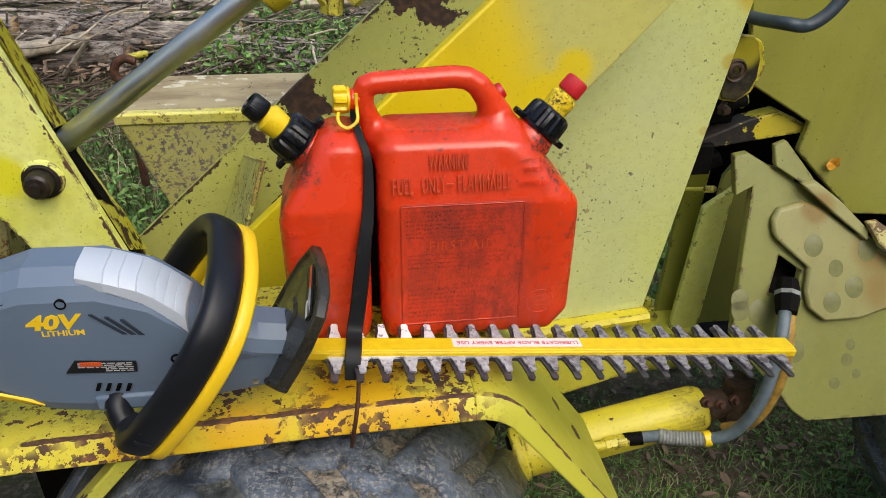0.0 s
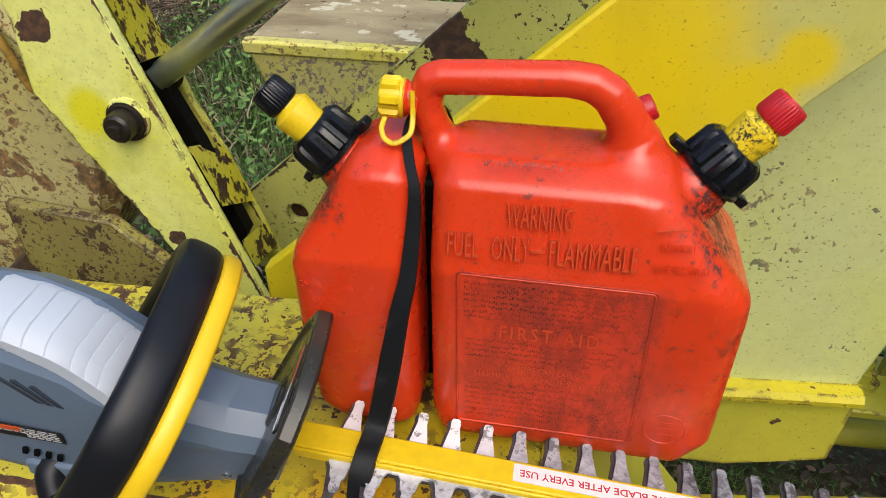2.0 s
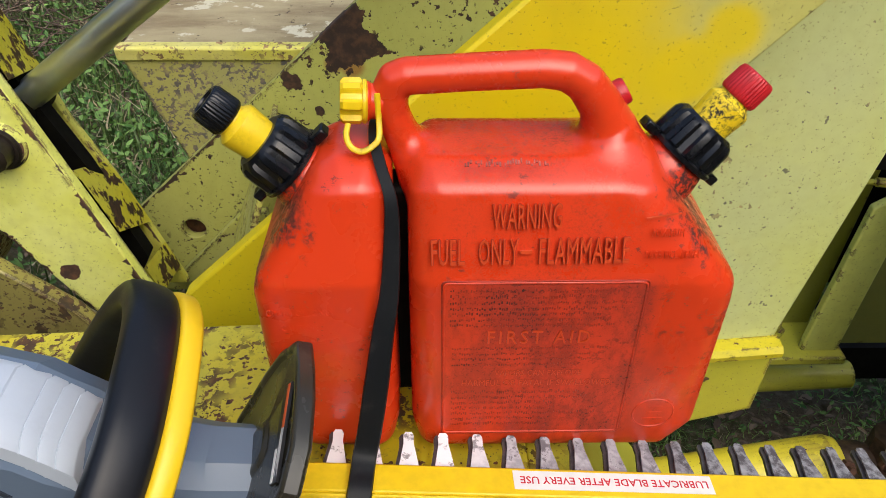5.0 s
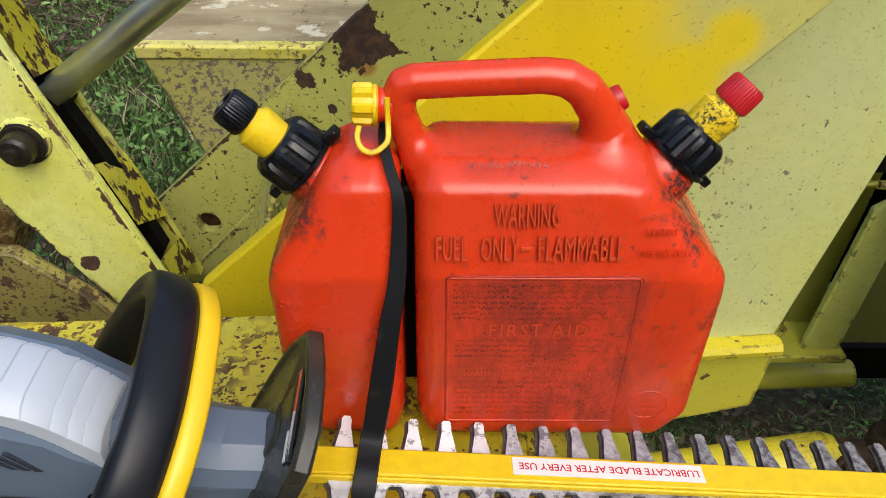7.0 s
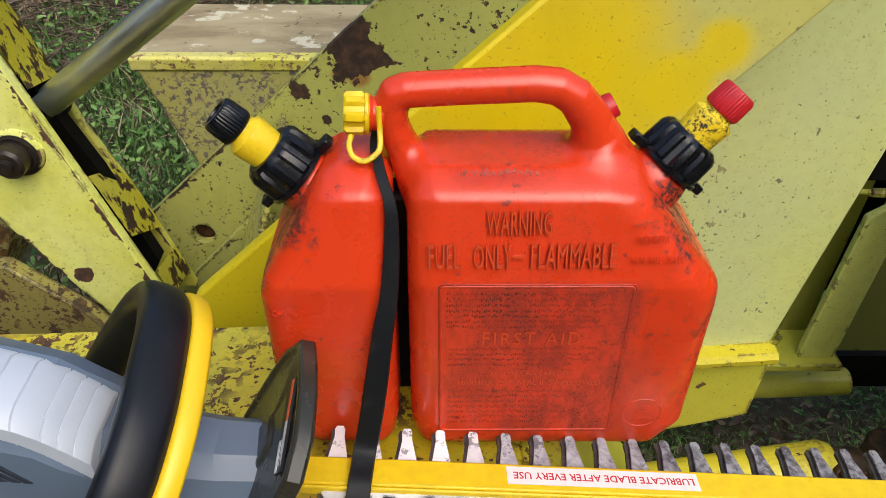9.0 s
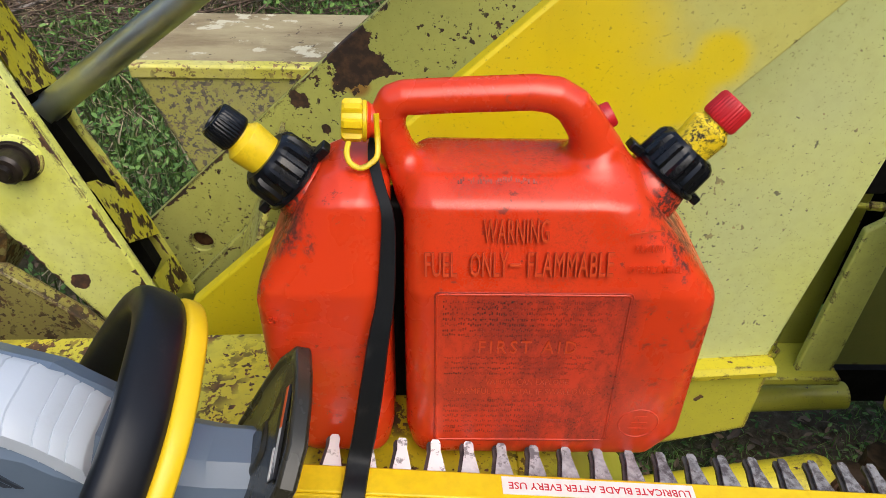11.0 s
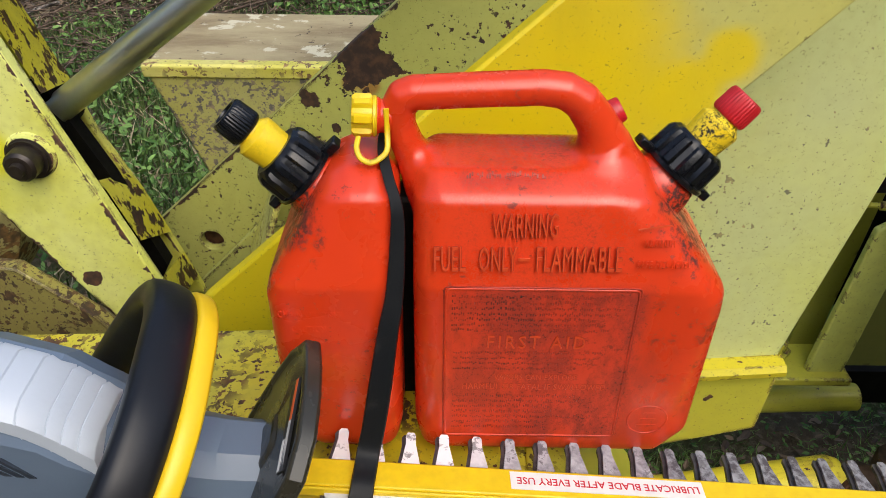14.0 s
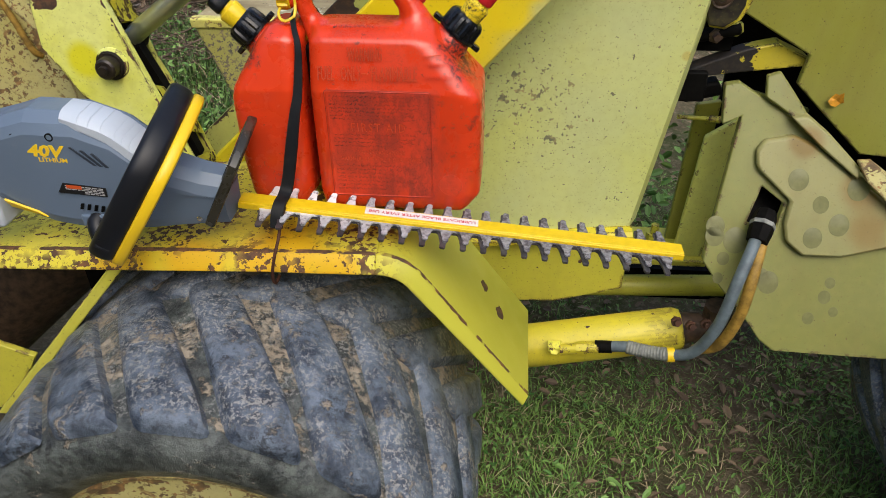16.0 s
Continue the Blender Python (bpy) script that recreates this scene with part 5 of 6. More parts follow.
def mid(x):
    """The housing's middle line."""
    return float(np.interp(x, (-0.34, -0.1, 0.01), (0.738, 0.742, 0.757)))


YC = 0.741


def housing():
    bm = bmesh.new()
    rings = []
    for x in (-0.34, -0.29, -0.255, -0.225, -0.19, -0.16, -0.135, -0.115, -0.10, -0.085, -0.070, -0.055, -0.02, 0.01):
        t, h = z_top(x), half_width(x)
        b = float(np.interp(x, (-0.34, -0.29, -0.25, -0.20, 0.01), (0.925, 0.90, 0.878, 0.866, 0.868)))
        side = [(0.70 * h, b), (0.84 * h, b + 0.014), (0.90 * h, b + 0.045), (h, b + 0.62 * (t - b)), (h, t - 0.026), (0.84 * h, t - 0.012), (0.45 * h, t)]
        rings.append([bm.verts.new((x, mid(x) - d, z)) for d, z in side] + [bm.verts.new((x, mid(x) + d, z)) for d, z in reversed(side)])
    m = len(rings[0])
    for r, q in zip(rings, rings[1:]):
        for j in range(m):
            bm.faces.new((r[j], r[(j + 1) % m], q[(j + 1) % m], q[j]))
    bm.faces.new(rings[0][::-1])
    bm.faces.new(rings[-1])
    return bm


part("motor_housing", housing(), M_grey, trimmer, "slate grey plastic motor housing", bevel=0.0014, sharp=16)
part("rear_grip", sweep(smooth_path([(-0.30, YC, 0.985), (-0.36, YC, 1.0), (-0.44, YC, 0.985), (-0.50, YC, 0.92)], 6), circle(0.024, 18)), M_grey, trimmer)
part("battery_foot", box(-0.40, -0.300, YC - 0.04, YC + 0.04, 0.862, 0.91), M_light, trimmer, bevel=0.006)
part("yellow_strip", slab([(-0.288, 0.7025, 0.908), (-0.246, 0.7035, 0.890), (-0.236, 0.7075, 0.880), (-0.284, 0.7075, 0.895)], 0.003), M_ring, trimmer)


def latch_cover():
    """The pale ribbed cover on top of the housing, with a groove between ribs."""
    bm = bmesh.new()
    rings = []
    cuts = (-0.176, -0.150, -0.137, -0.122, -0.107, -0.099, -0.091, -0.082)
    xs = []
    for a, b in zip(cuts, cuts[1:]):
        xs += [(a, -0.0012), (a + 0.0007, 0.0), (b - 0.0007, 0.0), (b, -0.0012)]
    for x, lift in xs:
        t = z_top(x) + 0.004 + lift
        e = 0.006 * max(0.0, 1 - (x + 0.176) / 0.012)
        rings.append([bm.verts.new((x, y, z)) for y, z in ((0.7020 + e, t - 0.0150 - 0.012 * (x + 0.176) / 0.094), (0.7020 + e, t - 0.0095), (0.7075 + e, t - 0.0042), (0.716 + e, t - 0.001), (0.750, t + 0.0005), (0.764, t - 0.008), (0.772, t - 0.022), (0.765, t - 0.03), (0.712, t - 0.032))])
    m = len(rings[0])
    for r, q in zip(rings, rings[1:]):
        for j in range(m):
            bm.faces.new((r[j], r[(j + 1) % m], q[(j + 1) % m], q[j]))
    bm.faces.new(rings[0][::-1])
    bm.faces.new(rings[-1])
    return bm


part("latch_cover", latch_cover(), M_light, trimmer, "pale grey ribbed cover", sharp=40)

# markings on the near side
SIDE = plane_at((-0.226, 0.6985, 0.970), (1, 0.02, -0.03), (0, 0.0, 1))
part("voltage_mark", lettering("40V", 0.0222, 0.0012, SIDE @ Matrix.Translation((0.0, 0.010, 0.0)) @ Matrix(((1, 0.25, 0, 0), (0, 1, 0, 0), (0, 0, 1, 0), (0, 0, 0, 1))), 1.28, bold=0.0009), M_ring, trimmer, "raised yellow voltage mark", smooth=False)
part("battery_mark", lettering("LITHIUM", 0.0085, 0.0009, SIDE @ Matrix.Translation((0.012, 0.002, 0.0)), 1.2, bold=0.0002), M_ring, trimmer, smooth=False)
LAB = plane_at((-0.203, 0.7002, 0.926), (1, 0.045, -0.10), (0, -0.14, 1))
lab = part("warning_label", slab([LAB @ Vector(p) for p in ((0.0, 0.0, 0.001), (0.066, 0.0, 0.001), (0.066, 0.015, 0.001), (0.010, 0.017, 0.001))], 0.0006), M_label, trimmer, "black warning label", smooth=False)
part("label_red_bar", moved(box(0.014, 0.034, 0.0090, 0.0145, 0.0016, 0.0020), LAB), M_orange, lab, smooth=False)
rng = random.Random(9)
lines = []
for k in range(5):
    x = 0.012 if k > 1 else 0.037
    while x < 0.060:
        w = rng.uniform(0.003, 0.009)
        lines.append(moved(box(x, min(x + w, 0.063), 0.0018 + 0.0026 * k, 0.0030 + 0.0026 * k, 0.0016, 0.0019), LAB))
        x += w + 0.0015
part("label_print", joined(*lines), M_ink, lab, smooth=False)
# vents are thin slabs whose dark colour stands for shaded openings
for k in range(3):
    x = -0.168 + 0.0135 * k
    part("vent_slot", slab([(x, 0.6972, 0.993 - 0.004 * k), (x + 0.0032, 0.6972, 0.993 - 0.004 * k), (x + 0.031 - 0.006 * k, 0.6990, 0.967 - 0.001 * k), (x + 0.026 - 0.006 * k, 0.6990, 0.967 - 0.001 * k)], 0.002), M_slot, trimmer, smooth=False)
for k in range(4):
    x = -0.182 + 0.0095 * k
    part("small_vent", slab([(x, 0.7036, 0.899 - 0.001 * k), (x + 0.0042, 0.7036, 0.899 - 0.001 * k), (x + 0.0082, 0.7022, 0.908 - 0.001 * k), (x + 0.004, 0.7022, 0.908 - 0.001 * k)], 0.002), M_dark, trimmer, smooth=False)
# black rings give the screw holes their inner shade
for x, y, z in ((-0.190, 0.6990, 1.006), (-0.240, 0.702, 1.003), (-0.098, 0.7015, 0.932)):
    part("screw_hole", turned([(-0.004, 0.0055), (0.0012, 0.0055), (0.0012, 0.0040), (-0.003, 0.0035)], (x, y, z), (x, y - 1, z), 16), M_dark, trimmer)
part("nose_screw", turned([(0, 0.0045), (0.004, 0.0042), (0.005, 0.002)], (-0.028, 0.727, 0.878), (-0.028, 0.4, 0.85), 12), M_bright_chrome, trimmer)

# blade guard
G_N = Vector((-0.873, -0.127, 0.471)).normalized()      # the way its face looks
G_O = Vector((0.022, 0.755, 0.935))


def guard():
    """A flat shield standing across the nose, with a raised rim."""
    outline = [(0.051, 0.795, 0.997), (0.056, 0.770, 0.999), (0.058, 0.745, 0.998), (0.060, 0.712, 0.990), (0.054, 0.691, 0.974), (0.038, 0.683, 0.943), (0.023, 0.683, 0.915), (0.008, 0.685, 0.888),
               (-0.008, 0.720, 0.868), (-0.022, 0.765, 0.853), (-0.020, 0.800, 0.868), (-0.012, 0.818, 0.888), (0.020, 0.815, 0.945), (0.036, 0.809, 0.973)]
    bm = bmesh.new()

    def row(shrink, lift):
        out = []
        for p in outline:
            d = Vector(p) - G_O
            d -= G_N * d.dot(G_N)
            out.append(bm.verts.new(G_O + d * shrink + G_N * lift))
        return out
    rows = [row(0.22, 0.014), row(0.26, 0.0115), row(0.88, 0.010), row(0.90, 0.0125), row(0.965, 0.0125), row(0.99, 0.0105), row(1.0, 0.001), row(0.96, -0.001), row(0.5, 0.001)]
    m = len(outline)
    for r, q in zip(rows, rows[1:]):
        for j in range(m):
            bm.faces.new((r[j], r[(j + 1) % m], q[(j + 1) % m], q[j]))
    bm.faces.new(rows[0][::-1])
    bm.faces.new(rows[-1])
    return bm


shield = part("blade_guard", guard(), M_guard, trimmer, "dark smoked plastic blade guard", bevel=0.002)

# its warning label, lying along the flared face
g_lo, g_hi = Vector((0.0374, 0.7001, 0.9752)), Vector((0.0408, 0.7589, 0.9974))
g_x = (g_hi - g_lo - G_N * (g_hi - g_lo).dot(G_N)).normalized()
g_o = g_lo - G_O
GLAB = plane_at(G_O + g_o - G_N * (g_o.dot(G_N) - 0.0128), g_x, G_N.cross(g_x))
g_label = part("guard_label", moved(box(0.0, 0.064, 0.0, 0.0126, -0.0015, 0.0005), GLAB), M_label, shield, "narrow warning label with orange and white bars", smooth=False)
part("label_orange", moved(box(0.034, 0.063, 0.0008, 0.0050, 0.0005, 0.0008), GLAB), M_orange, g_label, smooth=False)
part("label_white", moved(box(0.001, 0.022, 0.0075, 0.0115, 0.0005, 0.0008), GLAB), M_white, g_label, smooth=False)
part("label_print", joined(*[moved(box(0.004 + 0.004 * (k % 3), 0.040 - 0.003 * (k % 2), 0.0010 + 0.0013 * k, 0.0015 + 0.0013 * k, 0.0005, 0.0007), GLAB) for k in range(4)]), M_ink, g_label, smooth=False)

# front loop handle
LH = Vector((-0.136, 0.99, 0.1)).normalized()
LW = Vector((0.55, 0.12, 0.82))
LW = (LW - LH * LW.dot(LH)).normalized()
LN = LH.cross(LW)
LC = Vector((-0.090, 0.757, 0.943))
loop = [LC + LH * a + LW * (b * 0.82 if b > 0 else b) for a, b in ((0.080, -0.110), (0.096, -0.085), (0.101, -0.03), (0.092, 0.036), (0.069, 0.086), (0.036, 0.112), (0.0, 0.117), (-0.055, 0.107), (-0.096, 0.070), (-0.109, 0.004), (-0.104, -0.060), (-0.092, -0.098), (-0.060, -0.104))]
path = smooth_path(loop, 8)
oval = [(0.0125 * math.copysign(abs(math.cos(a)) ** 0.7, math.cos(a)), 0.0175 * math.copysign(abs(math.sin(a)) ** 0.7, math.sin(a))) for a in [2 * math.pi * k / 20 for k in range(20)]]
flat = [(0.0118 * math.copysign(abs(math.cos(a)) ** 0.5, math.cos(a)), 0.0080 * math.copysign(abs(math.sin(a)) ** 0.5, math.sin(a))) for a in [2 * math.pi * k / 20 for k in range(20)]]
ring = part("loop_handle", sweep([p - LN * 0.011 for p in path], oval, up=LN), M_grip, trimmer, "black rubber loop handle", sharp=60)
part("yellow_ring", sweep([p + LN * 0.0125 for p in path], flat, up=LN), M_ring, ring, "yellow handle trim", sharp=50)
for k in range(5):
    c = LC + LH * (-0.1135) + LW * (-0.02 - 0.014 * k) - LN * 0.012
    part("grip_rib", sweep([c - LN * 0.010, c + LN * 0.008], circle(0.0022, 8)), M_grip, ring)
part("handle_bracket", sweep(smooth_path([LC + LH * -0.075 + LW * -0.104 - LN * 0.01, (-0.158, 0.692, 0.862), (-0.165, 0.705, 0.878), (-0.155, 0.725, 0.885)], 6), circle(0.013, 14)), M_grip, trimmer)
part("bracket_plate", box(-0.185, -0.125, 0.701, 0.712, 0.872, 0.890), M_grey, trimmer, bevel=0.003)
part("bracket_screw", turned([(0, 0.005), (0.004, 0.0045), (0.005, 0.002)], (-0.172, 0.698, 0.876), (-0.172, 0.4, 0.85), 12), M_bright_chrome, trimmer)

# ---- rubber strap over the can ----
strap = thing("rubber_strap", (0.10, 0.80, FZ), "black rubber strap tying the can to the fender", "strap")
sp = smooth_path([(0.112, 0.965, 1.06), (0.106, 0.935, 1.104), (0.094, 0.900, 1.1155), (0.093, 0.872, 1.1125), (0.098, 0.853, 1.101), (0.104, 0.840, 1.085), (0.1045, 0.831, 1.060), (0.102, 0.818, 1.022), (0.097, 0.808, 0.995), (0.091, 0.796, 0.955), (0.0845, 0.786, 0.915), (0.0805, 0.779, 0.897), (0.079, 0.767, 0.8915), (0.078, 0.752, 0.890), (0.076, 0.740, 0.880), (0.075, 0.732, 0.862)], 6)
part("band", sweep(sp, [(-0.0085, -0.0022), (0.0085, -0.0022), (0.0095, 0.0), (0.0085, 0.0022), (-0.0085, 0.0022), (-0.0095, 0.0)], up=(0, 1, 0.3), scales=[0.42 + 0.54 * min(1.0, max(0.0, (i / len(sp) - 0.30) / 0.30)) for i in range(len(sp))]), M_strap, strap, sharp=50)
part("hook", sweep(smooth_path([(0.084, 0.752, 0.884), (0.082, 0.735, 0.872), (0.080, 0.718, 0.852), (0.076, 0.702, 0.832), (0.071, 0.698, 0.805), (0.070, 0.708, 0.785), (0.072, 0.722, 0.788)], 6), circle(0.0024, 8)), M_wire, strap, "rusty wire hook")

# ---- fallen leaf ----
bm = bmesh.new()
cl = Vector((0.994, 1.256, 0.860))
outline = [(0.002, -0.014), (0.011, -0.008), (0.016, -0.006), (0.012, 0.003), (0.009, 0.016), (0.003, 0.010), (-0.004, 0.012), (-0.010, 0.003), (-0.015, -0.002), (-0.009, -0.010)]
mid = bm.verts.new(cl + Vector((0, -0.004, 0)))
vs = [bm.verts.new(cl + Vector((x, -0.001 - 0.007 * abs(x + z) / 0.02, z))) for x, z in outline]
for i in range(len(vs)):
    bm.faces.new((mid, vs[i], vs[(i + 1) % len(vs)]))
leaf = part("fallen_leaf", bm, M_leaf_fall, label="small orange autumn leaf stuck on the hood", smooth=False)
tagged(leaf, category="leaf")

# ---- yard behind and below ----
def log(a, b, r, label, seed, material):
    rg = random.Random(seed)
    a, b = Vector(a), Vector(b)
    n = 7
    pts = [a.lerp(b, k / (n - 1)) + Vector((0, rg.uniform(-0.25, 0.25) * r, rg.uniform(-0.22, 0.22) * r)) for k in range(n)]
    pts = smooth_path(pts, 3)
    bm = sweep(pts, [(x * rg.uniform(0.86, 1.12), z * rg.uniform(0.86, 1.12)) for x, z in circle(r, 14)], scales=[1.06 - 0.2 * i / len(pts) + rg.uniform(-0.04, 0.04) for i in range(len(pts))])
    ob = part("log", bm, material, label=label)
    tagged(ob, category="log", group="logs in the pile")
    # pale sawn faces at both ends
    for e, way in ((a, a - b), (b, b - a)):
        w = way.normalized()
        part("sawn_end", turned([(0.0, r * 0.72), (0.006, r * 0.62), (0.008, 0.0)], e + w * 0.001, e + w, 12), M_wood, ob)
    return ob


M_twig = simple("brown_twigs", (0.17, 0.115, 0.080), 0.85, 0.0, 0.7, 30.0, 0.4)
M_pale = simple("barkless_wood", (0.58, 0.50, 0.37), 0.85, 0.0, 0.55, 22.0, 0.6)
GREY = "grey weathered log lying in the brush pile"
PALELOG = "pale barkless log on the brush pile"
log((-2.35, 4.95, 0.36), (-1.79, 4.84, 0.345), 0.092, GREY, 1, M_bark)
log((-1.76, 4.86, 0.35), (-0.80, 4.92, 0.26), 0.088, GREY, 5, M_bark)
log((-2.15, 4.55, 0.19), (-1.36, 4.70, 0.31), 0.046, PALELOG, 2, M_pale)
log((-2.30, 4.75, 0.24), (-1.65, 4.72, 0.25), 0.040, PALELOG, 3, M_pale)
log((-1.50, 4.60, 0.12), (-1.28, 4.45, 0.36), 0.014, PALELOG, 13, M_pale)
log((-0.80, 4.80, 0.22), (0.00, 4.85, 0.14), 0.085, GREY, 7, M_bark)
pile = random.Random(40)
for k in range(46):
    ly = 4.65 + 1.9 * (k + pile.random()) / 46
    lx, run = pile.uniform(-3.3, 0.1), pile.uniform(0.35, 1.25)
    if lx > -0.9 and k % 2:
        continue
    lz, lr = 0.06 + 0.24 * (ly - 4.5) + pile.uniform(0.0, 0.14), 0.032 + 0.055 * pile.random() ** 1.3
    pale = pile.random() < 0.16
    log((lx, ly, lz), (lx + run, ly + pile.uniform(-0.14, 0.14), lz + pile.uniform(-0.08, 0.06)), lr * (0.7 if pale else 1.0), PALELOG if pale else GREY, 50 + k, M_pale if pale else M_bark)

hook = part("tow_hook", sweep(smooth_path([(-0.47, 2.2, 0.83), (-0.50, 2.2, 0.838), (-0.525, 2.2, 0.82), (-0.53, 2.2, 0.79), (-0.512, 2.2, 0.772)], 6), circle(0.012, 12)), M_rust, loader, "rusty hook with yellow paint")
part("hook_bar", rod((-0.50, 2.2, 0.838), (-0.45, 2.25, 0.838), 0.010), M_frame, loader)
part("hook_post", rod((-0.512, 2.2, 0.774), (-0.512, 2.22, 0.45), 0.012), M_rust, loader)


def tuft_field(name, label, count, area, height, material, seed, width=0.004, keep=None, lean=0.5):
    """Many single blades, each a bent tapering strip."""
    rg = random.Random(seed)
    verts, faces = [], []
    x0, x1, y0, y1 = area
    while len(faces) < count * 2:
        x, y = rg.uniform(x0, x1), rg.uniform(y0, y1)
        if noise.noise((x * 2.2, y * 2.2, seed)) < rg.uniform(-0.5, 0.25):
            continue
        a, h = rg.uniform(0, 6.283), height * rg.uniform(0.4, 1.2)
        l = h * lean * rg.uniform(0.2, 1.6)
        w = width * rg.uniform(0.6, 1.3)
        d, s = Vector((math.cos(a), math.sin(a), 0)), Vector((-math.sin(a), math.cos(a), 0))
        p = Vector((x, y, -0.02))
        k = len(verts)
        m = p + d * l * 0.35 + Vector((0, 0, h * 0.65))
        t = p + d * l + Vector((0, 0, h))
        verts += [p - s * w, p + s * w, m + s * w * 0.8, m - s * w * 0.8, t]
        faces += [(k, k + 1, k + 2, k + 3), (k + 3, k + 2, k + 4)]
    me = bpy.data.meshes.new(name)
    me.from_pydata([tuple(v) for v in verts], [], faces)
    me.materials.append(material)
    return tagged(new(name, me), label, "grass", kind="stuff")


def leaf_field(name, label, category, count, area, height, size, material, seed, flat=0.5):
    """Many broad leaves, each folded along its rib."""
    rg = random.Random(seed)
    verts, faces = [], []
    x0, x1, y0, y1 = area
    n = 0
    while n < count:
        x, y = rg.uniform(x0, x1), rg.uniform(y0, y1)
        if noise.noise((x * 1.7, y * 1.7, seed + 5.0)) < rg.uniform(-0.4, 0.4):
            continue
        n += 1
        z = height * rg.random() ** 1.5 + 0.005
        a, tilt = rg.uniform(0, 6.283), rg.gauss(0, flat)
        s = size * rg.uniform(0.5, 1.3)
        m = Matrix.Translation((x, y, z)) @ Euler((tilt, rg.gauss(0, flat), a)).to_matrix().to_4x4()
        k = len(verts)
        for px, py, pz in ((-1, 0, 0), (-0.45, 0.42, 0.12), (0.35, 0.40, 0.12), (1, 0, -0.1), (0.35, -0.40, 0.12), (-0.45, -0.42, 0.12), (0.1, 0, 0)):
            verts.append(tuple(m @ Vector((px * s, py * s, pz * s))))
        faces += [(k, k + 6, k + 1), (k + 1, k + 6, k + 2), (k + 2, k + 6, k + 3), (k + 3, k + 6, k + 4), (k + 4, k + 6, k + 5), (k + 5, k + 6, k)]
    me = bpy.data.meshes.new(name)
    me.from_pydata(verts, [], faces)
    me.materials.append(material)
    return tagged(new(name, me), label, category, kind="stuff")


tuft_field("grass", "short green grass beside the wheel", 38000, (0.15, 2.2, 0.30, 2.6), 0.032, M_grass, 3, 0.0014, lean=1.0)
tuft_field("dry_grass", "dead straw among the grass", 10000, (0.15, 2.2, 0.30, 2.6), 0.022, M_straw, 4, 0.0014, lean=1.8)
leaf_field("clover", "low broad-leaved weeds in the grass", "weeds", 9000, (0.2, 2.0, 0.3, 2.6), 0.030, 0.0075, M_weed, 5, 0.35)
leaf_field("plantain", "pale broad weed leaves in the grass", "weeds", 160, (0.5, 1.4, 0.3, 1.1), 0.045, 0.016, M_weed, 25, 0.35)
leaf_field("leaf_litter", "brown dead leaves on the soil", "leaves", 6000, (-3.4, 2.4, 0.4, 6.5), 0.012, 0.017, M_litter, 6, 0.3)
tuft_field("tall_grass", "rank green grass behind the loader", 6500, (-1.9, 0.4, 1.9, 4.4), 0.17, M_rank, 7, 0.0035)
tuft_field("straw", "dry straw and stems behind the loader", 2600, (-2.2, 0.6, 1.9, 5.0), 0.14, M_straw, 8, 0.004, lean=1.6)
leaf_field("weeds", "broad-leaved weeds behind the loader", "weeds", 7500, (-1.8, 0.5, 2.0, 4.3), 0.16, 0.017, M_weed, 9, 0.6)
leaf_field("bramble", "leafy brambles growing through the log pile", "weeds", 3600, (-0.75, 0.7, 4.0, 5.2), 0.42, 0.021, M_weed, 10, 0.7)
leaf_field("bramble", "leafy brambles growing through the log pile", "weeds", 2200, (-1.5, 0.4, 5.2, 6.4), 0.75, 0.024, M_weed, 11, 0.7)


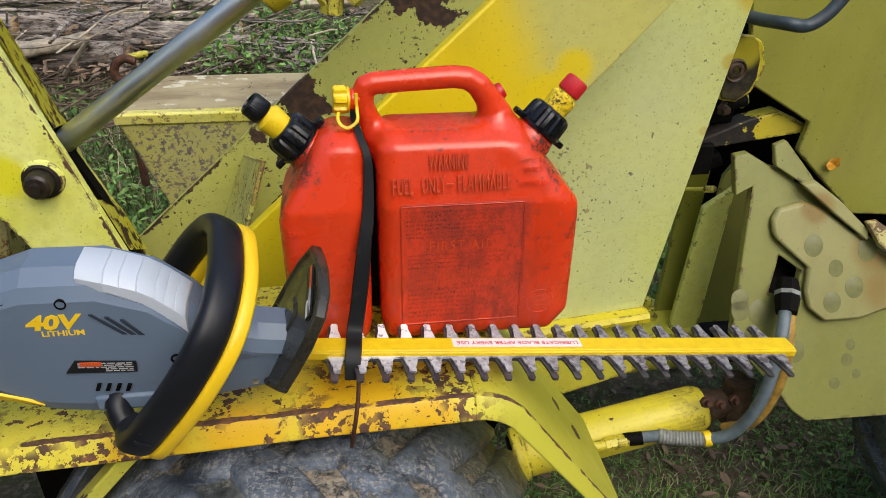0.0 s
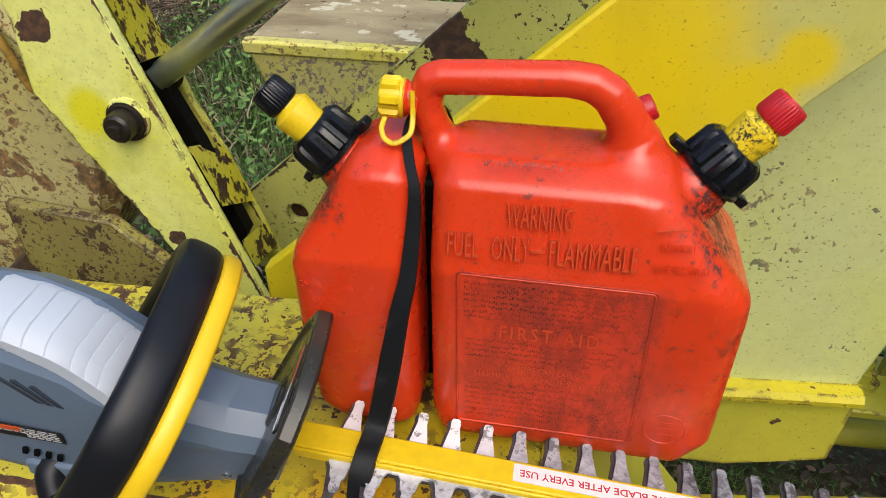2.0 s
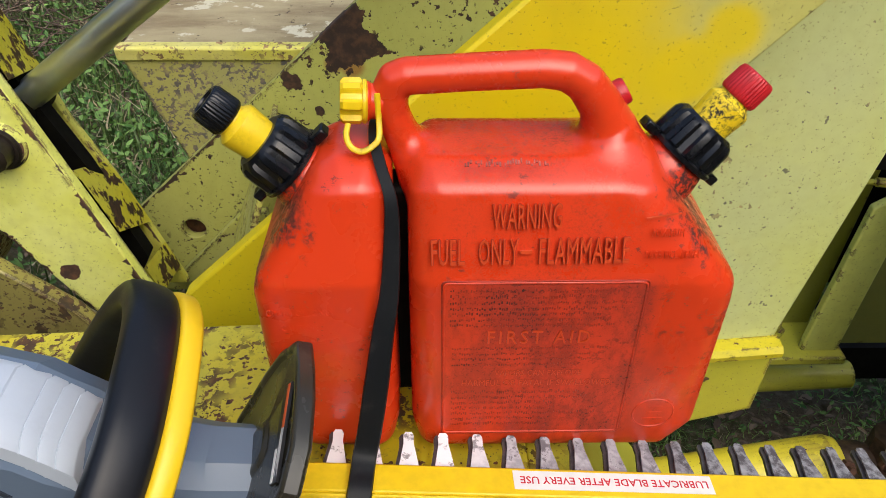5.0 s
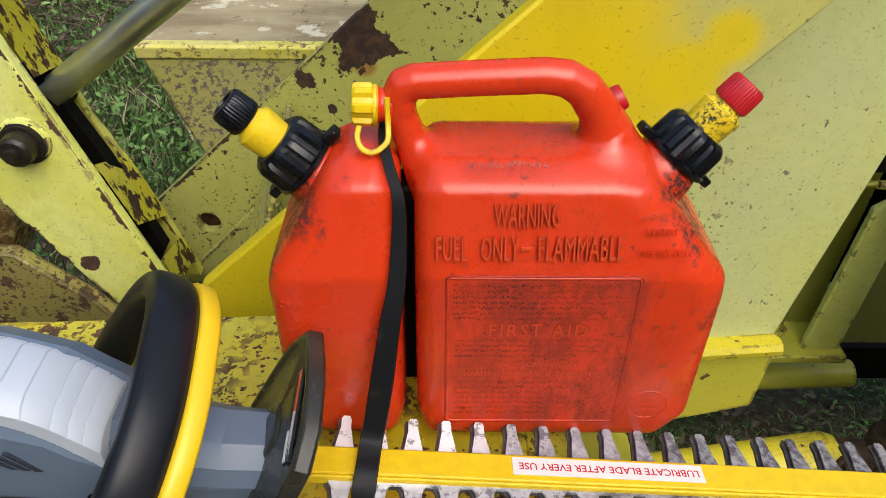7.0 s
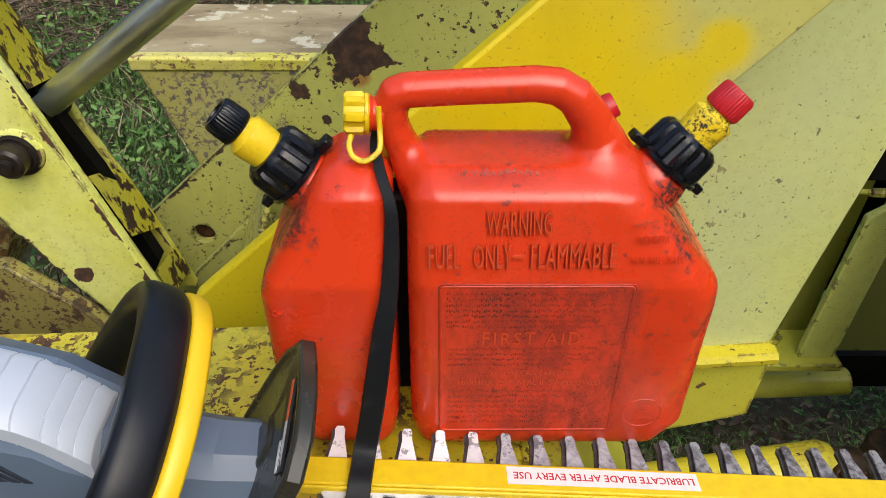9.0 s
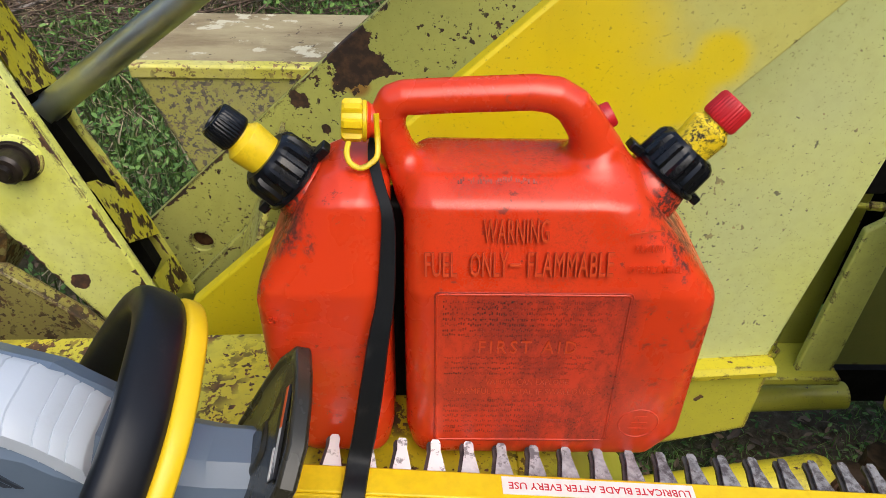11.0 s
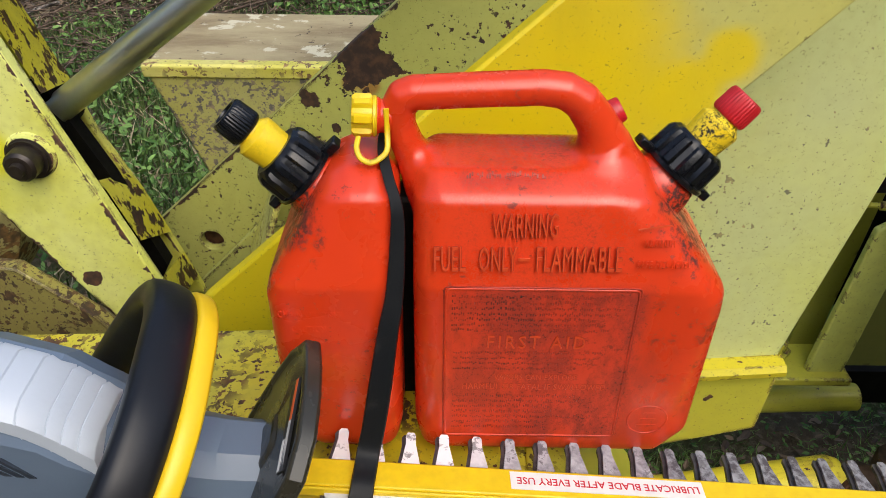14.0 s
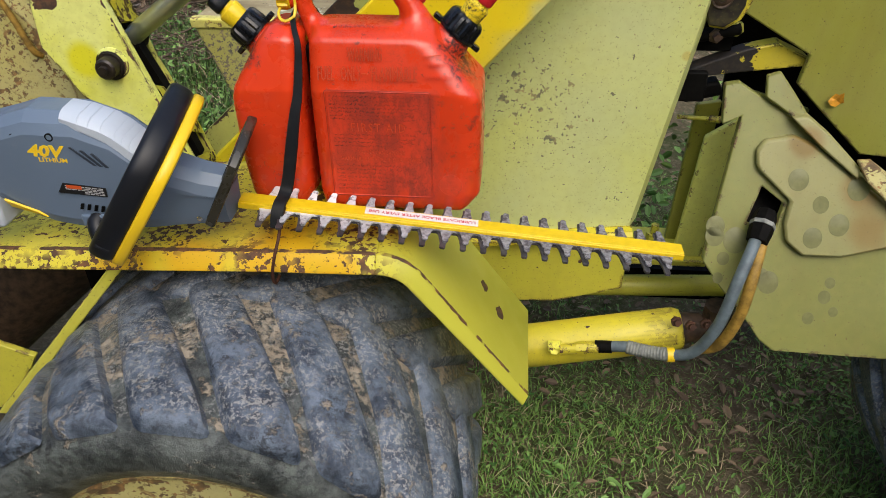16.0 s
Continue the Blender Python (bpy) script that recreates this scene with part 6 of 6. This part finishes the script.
def twigs(name, label, count, area, seed, material, thick=0.012):
    rg = random.Random(seed)
    bms = []
    for k in range(count):
        x, y = rg.uniform(area[0], area[1]), rg.uniform(area[2], area[3])
        l, a = rg.uniform(0.12, 0.7), rg.gauss(0, 1.1)
        z = rg.uniform(0.02, area[4])
        p = Vector((x, y, z))
        d = Vector((math.cos(a), math.sin(a) * 0.5, rg.uniform(-0.25, 0.35)))
        bms.append(sweep([p, p + d * l * 0.5 + Vector((0, 0, rg.uniform(-0.03, 0.03))), p + d * l], circle(0.003 + thick * rg.random() ** 2.5, 5), scales=[1, 0.85, 0.5]))
    ob = part(name, joined(*bms), material, label=label)
    return tagged(ob, category="brush", kind="stuff")


twigs("brush_pile", "tangle of dead sticks on the log pile", 110, (-3.2, 0.3, 4.1, 5.6, 0.40), 12, M_pale, 0.008)
twigs("brush_pile", "dark dead branches in the log pile", 420, (-3.4, 0.5, 4.2, 6.4, 0.55), 13, M_bark, 0.018)
twigs("brush_litter", "thin brown twigs lying before the log pile", 520, (-2.6, -0.2, 3.4, 4.7, 0.14), 14, M_twig, 0.005)
leaf_field("bark_flakes", "loose bark flakes on the log pile", "bark", 1800, (-3.2, 0.2, 4.3, 5.6), 0.25, 0.030, M_litter, 16, 0.5)
leaf_field("nettles", "green weeds growing behind the rear frame", "weeds", 2600, (0.45, 1.7, 1.75, 2.8), 0.34, 0.020, M_weed, 15, 0.7)


# ---- unseen ring of woods, added to block low skylight ----
def woods():
    rg = random.Random(21)
    bm = bmesh.new()
    n = 96
    rows = []
    for k in range(7):
        row = []
        for i in range(n):
            a = 2 * math.pi * i / n
            r = 13 + 1.6 * noise.noise((math.cos(a) * 4, math.sin(a) * 4, k * 0.7)) + 0.25 * k
            row.append(bm.verts.new((r * math.cos(a), 2 + r * math.sin(a), -0.3 + k * 1.3 + (0.9 * rg.uniform(-1, 1) if k == 6 else 0))))
        rows.append(row)
    for r, q in zip(rows, rows[1:]):
        for i in range(n):
            bm.faces.new((r[i], r[(i + 1) % n], q[(i + 1) % n], q[i]))
    n_ = Nodes("unseen_woods_screen")
    a = n_.mix(n_.step(n_.noise(1.6, 8.0, 0.7), 0.40, 0.62), (0.012, 0.020, 0.007), (0.055, 0.085, 0.025))
    n_.bump(n_.noise(3.0, 8.0, 0.7), 1.0, 0.3)
    ob = part("backdrop", bm, n_.done(a, 0.9, 0.0, 0.1), label="unseen dark green ring that blocks low skylight")
    return tagged(ob, category="woods", kind="structure")


woods()
